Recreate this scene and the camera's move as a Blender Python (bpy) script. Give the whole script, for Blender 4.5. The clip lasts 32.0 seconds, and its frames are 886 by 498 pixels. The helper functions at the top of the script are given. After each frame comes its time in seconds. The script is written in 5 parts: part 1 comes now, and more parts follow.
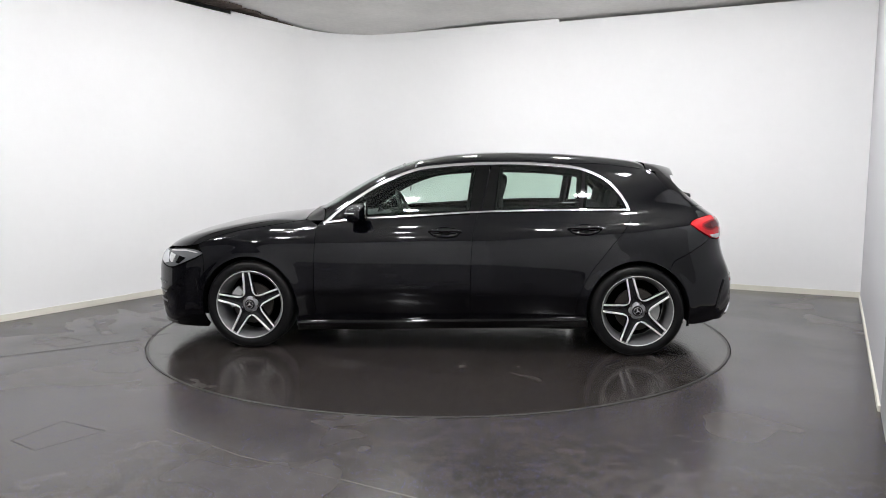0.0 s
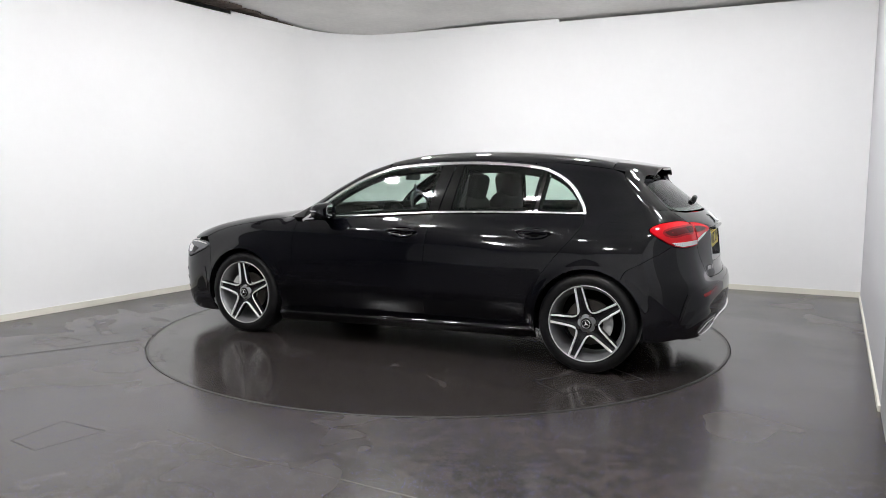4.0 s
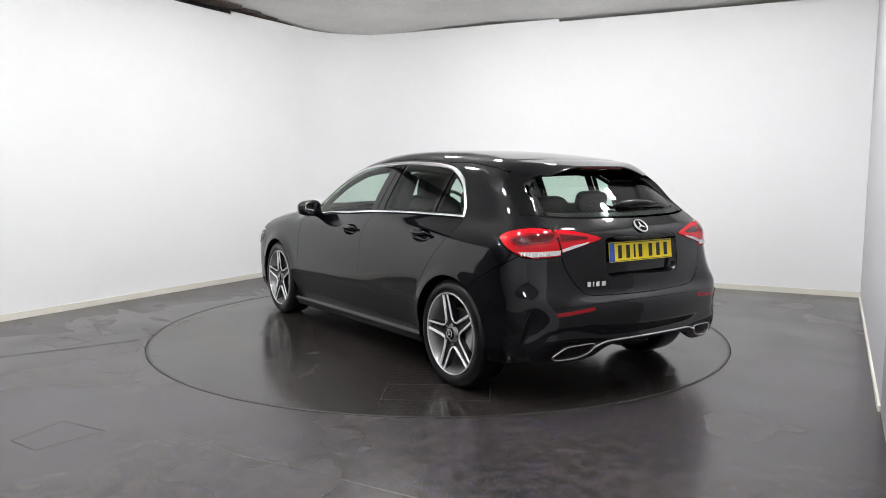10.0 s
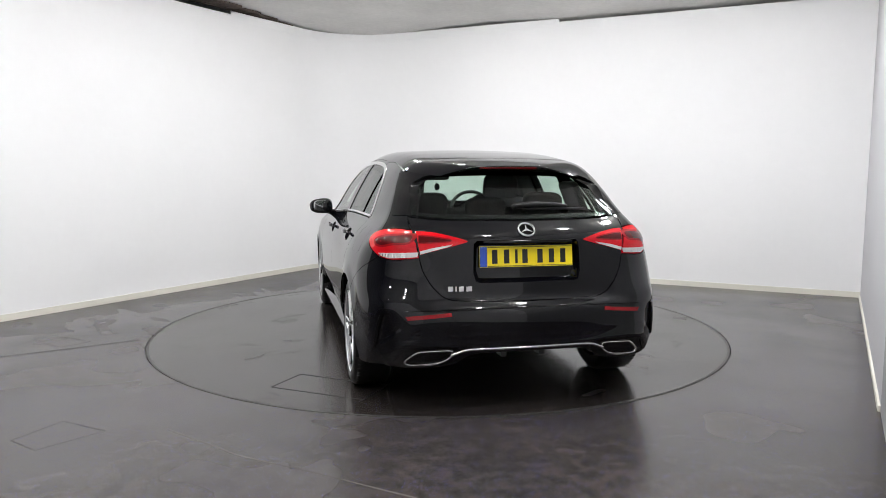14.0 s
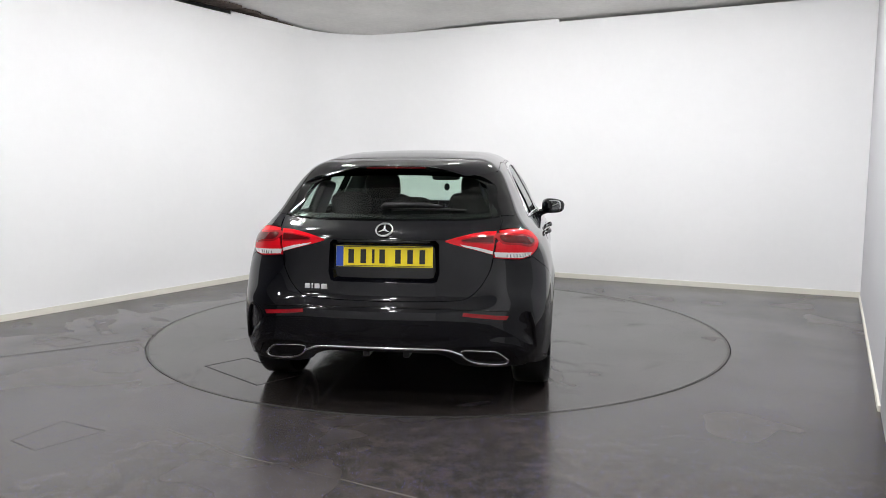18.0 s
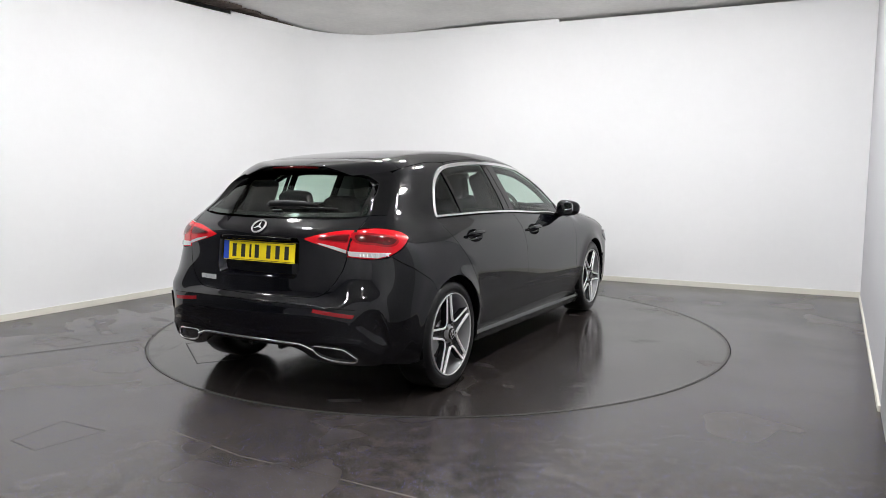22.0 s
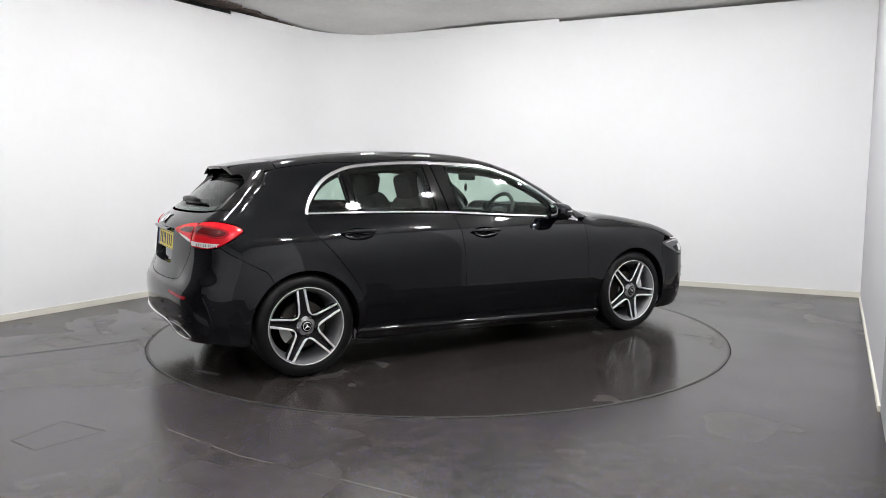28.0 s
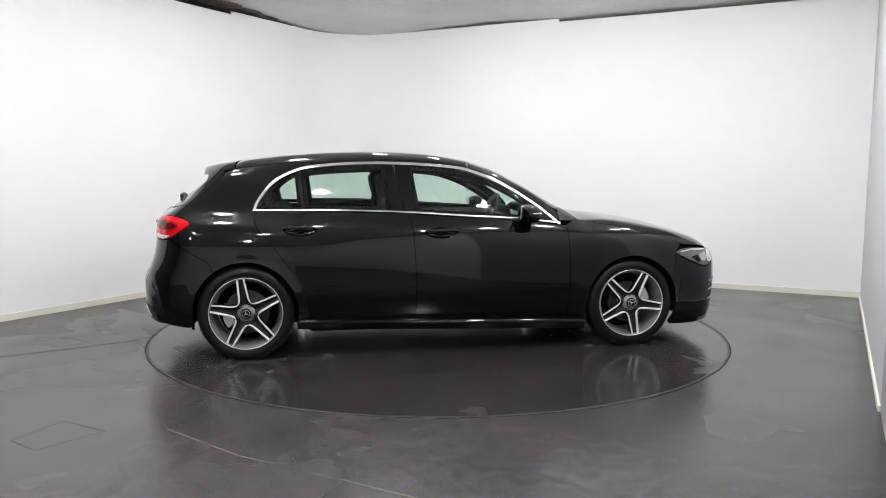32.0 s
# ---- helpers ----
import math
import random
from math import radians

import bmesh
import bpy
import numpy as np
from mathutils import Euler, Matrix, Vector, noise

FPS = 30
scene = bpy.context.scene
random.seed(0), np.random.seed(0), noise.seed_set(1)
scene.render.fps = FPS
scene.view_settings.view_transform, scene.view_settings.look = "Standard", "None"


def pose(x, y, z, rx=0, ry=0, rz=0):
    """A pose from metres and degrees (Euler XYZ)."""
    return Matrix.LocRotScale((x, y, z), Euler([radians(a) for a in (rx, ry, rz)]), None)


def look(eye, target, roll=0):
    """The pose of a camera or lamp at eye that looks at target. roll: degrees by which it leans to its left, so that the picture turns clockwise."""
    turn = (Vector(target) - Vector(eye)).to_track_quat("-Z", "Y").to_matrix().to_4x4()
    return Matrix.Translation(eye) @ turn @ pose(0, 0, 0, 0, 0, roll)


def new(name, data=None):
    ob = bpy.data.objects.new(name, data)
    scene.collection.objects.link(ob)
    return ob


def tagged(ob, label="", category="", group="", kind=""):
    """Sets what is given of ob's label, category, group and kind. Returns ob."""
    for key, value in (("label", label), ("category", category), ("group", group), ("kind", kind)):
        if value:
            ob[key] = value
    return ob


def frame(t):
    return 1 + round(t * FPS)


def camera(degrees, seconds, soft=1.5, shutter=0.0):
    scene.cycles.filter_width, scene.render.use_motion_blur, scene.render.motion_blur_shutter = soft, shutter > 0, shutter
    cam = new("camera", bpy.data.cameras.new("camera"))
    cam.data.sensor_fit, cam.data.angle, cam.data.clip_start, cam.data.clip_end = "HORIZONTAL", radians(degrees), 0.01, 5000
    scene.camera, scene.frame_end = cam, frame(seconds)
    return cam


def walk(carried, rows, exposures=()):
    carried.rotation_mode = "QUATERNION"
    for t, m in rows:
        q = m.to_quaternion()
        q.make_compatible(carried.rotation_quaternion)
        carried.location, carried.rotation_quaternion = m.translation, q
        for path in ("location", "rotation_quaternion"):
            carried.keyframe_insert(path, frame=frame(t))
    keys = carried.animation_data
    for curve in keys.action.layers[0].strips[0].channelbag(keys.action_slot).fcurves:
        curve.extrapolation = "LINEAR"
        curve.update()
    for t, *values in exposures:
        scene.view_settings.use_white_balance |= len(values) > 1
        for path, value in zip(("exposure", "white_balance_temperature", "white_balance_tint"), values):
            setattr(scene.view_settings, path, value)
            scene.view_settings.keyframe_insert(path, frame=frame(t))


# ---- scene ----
# ---------------- camera: one fixed viewpoint in the corner by the right wall
cam = camera(62.66, 32.0, soft=0.55)
VIEW = look((0.0, -5.9057, 1.2807), (0.0347, 0.0, 0.6401), 0.121)
walk(cam, [(0.0, VIEW), (32.0, VIEW)])

# ---------------- light: recessed ceiling panels only, faint grey surroundings
world = bpy.data.worlds.new("studio_world")
scene.world = world
world.use_nodes = True
world.node_tree.nodes["Background"].inputs[0].default_value = (0.6, 0.62, 0.66, 1)
world.node_tree.nodes["Background"].inputs[1].default_value = 0.02
scene.view_settings.exposure = 0.0
CEILING_Z = 3.06
# ceiling lights: a row along the right side and rows across the front of the bay (across, along)
# spots near the far corner and the viewpoint are added to lift the walls
PANEL_SPOTS = [(2.3, -2.3), (2.3, -1.35), (2.3, -0.45), (2.3, 0.65), (-1.15, -1.8), (-0.75, -2.25), (0.55, -2.3), (1.0, -3.7), (-0.3, -4.3), (-1.25, 1.0), (0.75, 1.15), (-1.2, -0.5), (-0.4, 1.05), (2.2, 1.15), (-1.9, -3.4), (1.6, -5.2), (-0.6, -5.9)]
# ---------------- the hatchback's outer skin as one smooth solid (x forward, y left, z up, metres)
def smooth_table(xs, ks, vs, sigma):
    """Values at xs through the knots, softened over sigma metres."""
    step = xs[1] - xs[0]
    reach = int(3 * sigma / step) + 1
    w = np.exp(-0.5 * (np.arange(-reach, reach + 1) * step / sigma) ** 2)
    w /= w.sum()
    far = np.concatenate([xs[0] + step * np.arange(-reach, 0), xs, xs[-1] + step * np.arange(1, reach + 1)])
    lo, hi = (vs[1] - vs[0]) / (ks[1] - ks[0]), (vs[-1] - vs[-2]) / (ks[-1] - ks[-2])
    raw = np.interp(far, ks, vs)
    raw = np.where(far < ks[0], vs[0] + lo * (far - ks[0]), np.where(far > ks[-1], vs[-1] + hi * (far - ks[-1]), raw))
    return np.convolve(raw, w, "valid")


def spline(ks, vs, step=0.004):
    """A natural cubic spline through the knots, as dense knots."""
    ks, vs = np.array(ks, float), np.array(vs, float)
    h, n = np.diff(ks), len(ks)
    a, r = np.eye(n), np.zeros(n)
    for i in range(1, n - 1):
        a[i, i - 1:i + 2] = h[i - 1], 2 * (h[i - 1] + h[i]), h[i]
        r[i] = 6 * ((vs[i + 1] - vs[i]) / h[i] - (vs[i] - vs[i - 1]) / h[i - 1])
    m = np.linalg.solve(a, r)
    x = np.linspace(ks[0], ks[-1], int((ks[-1] - ks[0]) / step) + 2)
    i = np.clip(np.searchsorted(ks, x) - 1, 0, n - 2)
    u, w = x - ks[i], ks[i + 1] - x
    y = (m[i] * w ** 3 + m[i + 1] * u ** 3) / (6 * h[i]) + (vs[i] / h[i] - m[i] * h[i] / 6) * w + (vs[i + 1] / h[i] - m[i + 1] * h[i] / 6) * u
    return list(x), list(y)


TURN, REACH = 1.75, 0.55
GX = np.arange(-2.6, 2.6, 0.01)
GZ = np.arange(-0.1, 1.7, 0.005)
Z_KNOT = [0.10, 0.20, 0.35, 0.43, 0.50, 0.65, 0.75, 0.82, 0.88, 0.93, 0.98, 1.05, 1.15, 1.25, 1.33, 1.38, 1.44]
WIDTHS = [
    (-2.15, [.765, .79, .82, .823, .825, .815, .80, .785, .765, .735, .69, .63, .57, .515, .47, .42, .35]),
    (-1.75, [.825, .848, .873, .8765, .878, .873, .862, .843, .818, .784, .737, .683, .625, .565, .51, .46, .39]),
    (-1.36, [.79, .86, .885, .891, .894, .896, .891, .873, .848, .809, .760, .72, .672, .615, .555, .50, .43]),
    (-0.88, [.755, .806, .868, .892, .895, .897, .886, .867, .846, .814, .772, .736, .687, .631, .574, .523, .453]),
    (-0.30, [.755, .806, .868, .892, .896, .896, .889, .875, .853, .821, .787, .755, .705, .650, .597, .55, .48]),
    (0.50, [.755, .806, .868, .892, .896, .896, .888, .871, .846, .810, .778, .742, .690, .630, .572, .52, .45]),
    (0.90, [.755, .809, .868, .891, .895, .895, .886, .866, .834, .788, .745, .70, .640, .57, .51, .46, .39]),
    (1.36, [.79, .855, .882, .889, .892, .897, .890, .866, .82, .76, .70, .65, .58, .52, .46, .41, .35]),
    (1.80, [.77, .845, .870, .8745, .876, .872, .856, .830, .785, .73, .67, .62, .55, .49, .43, .38, .32]),
    (2.20, [.74, .82, .845, .846, .845, .835, .81, .78, .74, .68, .62, .57, .50, .44, .38, .33, .27]),
]
_rows = np.array([smooth_table(GZ, *spline(Z_KNOT, row), 0.016) for _, row in WIDTHS])
WIDTH_TABLE = np.array([smooth_table(GX, [x for x, _ in WIDTHS], _rows[:, j], 0.13) for j in range(len(GZ))]).T
TOP_TABLE = smooth_table(GX, [-2.3, -1.70, -1.56, -1.34, -1.13, -.9, -.7, -.48, -.25, -.03, .19, .41, .64, .87, 1.02, 1.2, 1.45, 1.67, 1.9, 2.08, 2.2, 2.3],
                         [1.17, 1.303, 1.334, 1.367, 1.392, 1.411, 1.420, 1.424, 1.420, 1.405, 1.372, 1.312, 1.20, 1.065, .978, .953, .925, .890, .832, .762, .69, .60], 0.035)
REAR_TABLE = smooth_table(GZ, [0.08, .16, .21, .31, .42, .50, .54, .572, .592, .612, .65, .71, .83, .93, .975, 1.00, 1.084, 1.15, 1.20, 1.27, 1.34, 1.5],
                          [-1.955, -2.020, -2.058, -2.104, -2.126, -2.132, -2.128, -2.116, -2.086, -2.072, -2.067, -2.063, -2.052, -2.040, -2.000, -1.958, -1.855, -1.770, -1.705, -1.618, -1.53, -1.32], 0.010)
# at the corners the bumper's ledge melts into the flank
CORNER_TABLE = smooth_table(GZ, *spline([0.08, .16, .21, .31, .42, .54, .62, .71, .83, .93, 1.00, 1.084, 1.15, 1.20, 1.27, 1.34, 1.5],
                            [-1.955, -2.020, -2.058, -2.108, -2.130, -2.126, -2.098, -2.068, -2.052, -2.036, -1.965, -1.855, -1.770, -1.705, -1.618, -1.53, -1.32]), 0.012)
CROWN_TABLE = smooth_table(GX, [-2.6, -1.7, -1.2, 0.0, 0.5, 0.90, 1.22, 2.2, 2.6], [0.06, 0.06, 0.07, 0.08, 0.15, 0.16, 0.045, 0.12, 0.12], 0.07)
FRONT_TABLE = smooth_table(GZ, [0.05, .12, .20, .33, .45, .58, .66, .72, .80, 1.0], [2.04, 2.18, 2.215, 2.23, 2.24, 2.235, 2.212, 2.18, 2.13, 2.0], 0.02)


def look_up(table, grid, v):
    i = np.clip((v - grid[0]) / (grid[1] - grid[0]), 0, len(grid) - 1.001)
    k = i.astype(int)
    return table[k] * (1 - i + k) + table[k + 1] * (i - k)


def half_width(x, z):
    i = np.clip((x + 2.6) / 0.01, 0, len(GX) - 1.001)
    j = np.clip((z + 0.1) / 0.005, 0, len(GZ) - 1.001)
    a, b = i.astype(int), j.astype(int)
    u, v = i - a, j - b
    t = WIDTH_TABLE
    w = (t[a, b] * (1 - v) + t[a, b + 1] * v) * (1 - u) + (t[a + 1, b] * (1 - v) + t[a + 1, b + 1] * v) * u
    for xw in (1.3645, -1.3645):
        d = np.hypot(x - xw, z - 0.324)
        w = w + 0.013 * np.exp(-((d - 0.338) / 0.050) ** 2)
    return w


def smooth_max(a, b, k):
    h = np.maximum(k - np.abs(a - b), 0) / k
    return np.maximum(a, b) + h * h * k * 0.25


def ease(v):
    v = np.clip(v, 0, 1)
    return v * v * (3 - 2 * v)


SURROUND = [(-2.60, .398), (-2.25, .400), (-2.17, .405), (-2.09, .420), (-2.01, .430), (-1.955, .415), (-1.91, .365), (-1.87, .338), (-1.84, .330)]


def bumper_relief(x, a, z):
    """Raised exhaust surround, corner pocket and shoulder swelling of the rear bumper."""
    s = np.where(x < -TURN, -(TURN + REACH * np.arctan2(np.maximum(-x - TURN, 0), np.maximum(a, 1e-6))), x)
    line = np.interp(s, [q[0] for q in SURROUND], [q[1] for q in SURROUND])
    raised = 0.008 * ease((line - z) / 0.055) * ease((-1.85 - s) / 0.05)
    blade = np.interp(z, [.335, .40, .476, .537, .56], [-1.850, -1.862, -1.876, -1.892, -1.93])
    pocket = 0.012 * ease((blade - s) / 0.022) * (1 - ease((blade - s) / 0.15)) * ease((z - line) / 0.060) * (1 - ease((z - .47) / .10))
    swell = 0.009 * np.exp(-((s + 1.905) / 0.060) ** 2 - ((z - .595) / 0.055) ** 2)
    return np.where(x < -1.6, raised - pocket + swell, 0.0)


def solid(x, y, z):
    """Below zero inside the skin."""
    a = np.abs(y)
    bow = np.interp(z, [0.2, 0.6, 0.95, 1.1, 1.4], [0.19, 0.20, 0.25, 0.33, 0.33])
    mid = ease((a - 0.40) / 0.25)
    rear = look_up(REAR_TABLE, GZ, z) * (1 - mid) + look_up(CORNER_TABLE, GZ, z) * mid + bow * a * a - x
    front = x - look_up(FRONT_TABLE, GZ, z) + 0.26 * a * a
    crown = look_up(CROWN_TABLE, GX, x)
    top = z - look_up(TOP_TABLE, GX, x) + crown * a * a
    f = smooth_max(a - half_width(x, z), rear, np.interp(z, [0.55, 0.85, 1.0, 1.15], [0.26, 0.22, 0.10, 0.05]))
    f = smooth_max(f, front, 0.24) - bumper_relief(x, a, z)
    return smooth_max(f, top, np.interp(x, [-1.2, 0.3, 0.95, 1.15], [0.09, 0.09, 0.07, 0.09]))


def solid_open(x, y, z):
    """The cabin's skin carried on past the rear screen: roof and flanks alone."""
    a = np.abs(y)
    top = z - look_up(TOP_TABLE, GX, x) + look_up(CROWN_TABLE, GX, x) * a * a
    past = np.clip(np.interp(z, [1.03, 1.15, 1.25, 1.32], [-1.725, -1.590, -1.480, -1.430]) - x, 0, 0.3)
    return smooth_max(a - half_width(x, z) + 4.6 * past * past, top, 0.09)


def skin_normal(p, e=0.009, skin=solid):
    g = np.stack([skin(*(p + d).T) - skin(*(p - d).T) for d in np.eye(3) * e], 1)
    return g / np.linalg.norm(g, axis=1, keepdims=True)


def cast(origin, way, lo, hi, skin=solid):
    """First point along each ray, from lo (inside) to hi (outside), where the skin is crossed."""
    a, b = np.full(len(origin), lo), np.full(len(origin), hi)
    for _ in range(30):
        m = (a + b) / 2
        inside = skin(*(origin + way * m[:, None]).T) < 0
        a, b = np.where(inside, m, a), np.where(inside, b, m)
    return origin + way * ((a + b) / 2)[:, None]


def on_skin(kind, q):
    """Points of the skin for flat coordinates: round (s, z) runs along the side and round both ends, rear (y, z), roof (x, y)."""
    q = np.asarray(q, float).reshape(-1, 2)
    n, o = len(q), np.zeros(len(q))
    if kind == "round":
        s, z = q.T
        full = TURN + REACH * math.pi / 2
        over = np.abs(s) > full
        s = np.where(over, np.sign(s) * 2 * full - s, s)
        xs = np.clip(s, -TURN, TURN)
        phi = np.abs(s - xs) / REACH
        p = cast(np.stack([xs, o, z], 1), np.stack([np.sin(phi) * np.sign(s), np.cos(phi), o], 1), 0.0, 1.3)
        p[:, 1] *= np.where(over, -1.0, 1.0)
        return p
    if kind == "rear":
        y, z = q.T
        return cast(np.stack([o - 1.0, y, z], 1), np.tile([-1.0, 0, 0], (n, 1)), 0.0, 1.5)
    x, y = q.T
    return cast(np.stack([x, y, o + 0.55], 1), np.tile([0, 0, 1.0], (n, 1)), 0.0, 1.1)


def round_s(p):
    """The round coordinate of points of the skin on the left side."""
    x, y = p[:, 0], np.maximum(p[:, 1], 1e-6)
    over = np.abs(x) - TURN
    return np.where(over > 0, np.sign(x) * (TURN + REACH * np.arctan2(over, y)), x)

# ---------------- materials
def material(name, color, rough=0.5, metal=0.0, coat=0.0, vary=0.0, scale=8.0, bump=0.0, bump_scale=80.0, rough_vary=0.0, spec=0.5):
    """Principled surface with two scales of procedural variation in colour, roughness and relief."""
    m = bpy.data.materials.new(name)
    m.use_nodes = True
    nt = m.node_tree
    b = nt.nodes["Principled BSDF"]
    b.inputs["Base Color"].default_value = (*color, 1)
    b.inputs["Roughness"].default_value = rough
    b.inputs["Metallic"].default_value = metal
    b.inputs["Coat Weight"].default_value = coat
    b.inputs["Coat Roughness"].default_value = 0.03
    b.inputs["Specular IOR Level"].default_value = spec
    if vary or rough_vary or bump:
        tc = nt.nodes.new("ShaderNodeTexCoord")
    if vary or rough_vary:
        big = nt.nodes.new("ShaderNodeTexNoise")
        big.inputs["Scale"].default_value, big.inputs["Detail"].default_value = scale, 8
        fine = nt.nodes.new("ShaderNodeTexNoise")
        fine.inputs["Scale"].default_value, fine.inputs["Detail"].default_value = scale * 17, 3
        nt.links.new(tc.outputs["Object"], big.inputs["Vector"])
        nt.links.new(tc.outputs["Object"], fine.inputs["Vector"])
        both = nt.nodes.new("ShaderNodeMath")
        both.operation = "MULTIPLY_ADD"
        both.inputs[1].default_value = 0.35
        nt.links.new(fine.outputs["Fac"], both.inputs[0])
        nt.links.new(big.outputs["Fac"], both.inputs[2])
    if vary:
        ramp = nt.nodes.new("ShaderNodeMapRange")
        ramp.inputs[1].default_value, ramp.inputs[2].default_value = 0.35, 1.0
        ramp.inputs[3].default_value, ramp.inputs[4].default_value = 1 - vary, 1 + vary
        nt.links.new(both.outputs[0], ramp.inputs[0])
        mul = nt.nodes.new("ShaderNodeVectorMath")
        mul.operation = "SCALE"
        mul.inputs[0].default_value = color
        nt.links.new(ramp.outputs[0], mul.inputs["Scale"])
        nt.links.new(mul.outputs[0], b.inputs["Base Color"])
    if rough_vary:
        ramp = nt.nodes.new("ShaderNodeMapRange")
        ramp.inputs[1].default_value, ramp.inputs[2].default_value = 0.4, 0.95
        ramp.inputs[3].default_value, ramp.inputs[4].default_value = max(0.02, rough - rough_vary), rough + rough_vary
        nt.links.new(both.outputs[0], ramp.inputs[0])
        nt.links.new(ramp.outputs[0], b.inputs["Roughness"])
    if bump:
        tex = nt.nodes.new("ShaderNodeTexNoise")
        tex.inputs["Scale"].default_value, tex.inputs["Detail"].default_value = bump_scale, 4
        nt.links.new(tc.outputs["Object"], tex.inputs["Vector"])
        bp = nt.nodes.new("ShaderNodeBump")
        bp.inputs["Strength"].default_value, bp.inputs["Distance"].default_value = bump, 0.004
        nt.links.new(tex.outputs["Fac"], bp.inputs["Height"])
        nt.links.new(bp.outputs[0], b.inputs["Normal"])
    return m


def tinted_glass(name, tint):
    m = bpy.data.materials.new(name)
    m.use_nodes = True
    nt = m.node_tree
    nt.nodes.remove(nt.nodes["Principled BSDF"])
    see, shine, mix = (nt.nodes.new("ShaderNodeBsdf" + k) for k in ("Transparent", "Glossy", "Diffuse"))
    nt.nodes.remove(mix)
    mix = nt.nodes.new("ShaderNodeMixShader")
    facing = nt.nodes.new("ShaderNodeLayerWeight")
    facing.inputs["Blend"].default_value = 0.5
    power = nt.nodes.new("ShaderNodeMath")
    power.operation = "POWER"
    power.inputs[1].default_value = 5.0
    fres = nt.nodes.new("ShaderNodeMath")
    fres.operation = "MULTIPLY_ADD"
    fres.inputs[1].default_value, fres.inputs[2].default_value = 0.9, 0.05
    nt.links.new(facing.outputs["Facing"], power.inputs[0])
    nt.links.new(power.outputs[0], fres.inputs[0])
    see.inputs["Color"].default_value = (*tint, 1)
    shine.inputs["Roughness"].default_value = 0.01
    nt.links.new(fres.outputs[0], mix.inputs[0])
    nt.links.new(see.outputs[0], mix.inputs[1])
    nt.links.new(shine.outputs[0], mix.inputs[2])
    nt.links.new(mix.outputs[0], nt.nodes["Material Output"].inputs["Surface"])
    return m


def glow(name, color, strength):
    m = bpy.data.materials.new(name)
    m.use_nodes = True
    b = m.node_tree.nodes["Principled BSDF"]
    b.inputs["Emission Color"].default_value = (*color, 1)
    b.inputs["Emission Strength"].default_value = strength
    return m


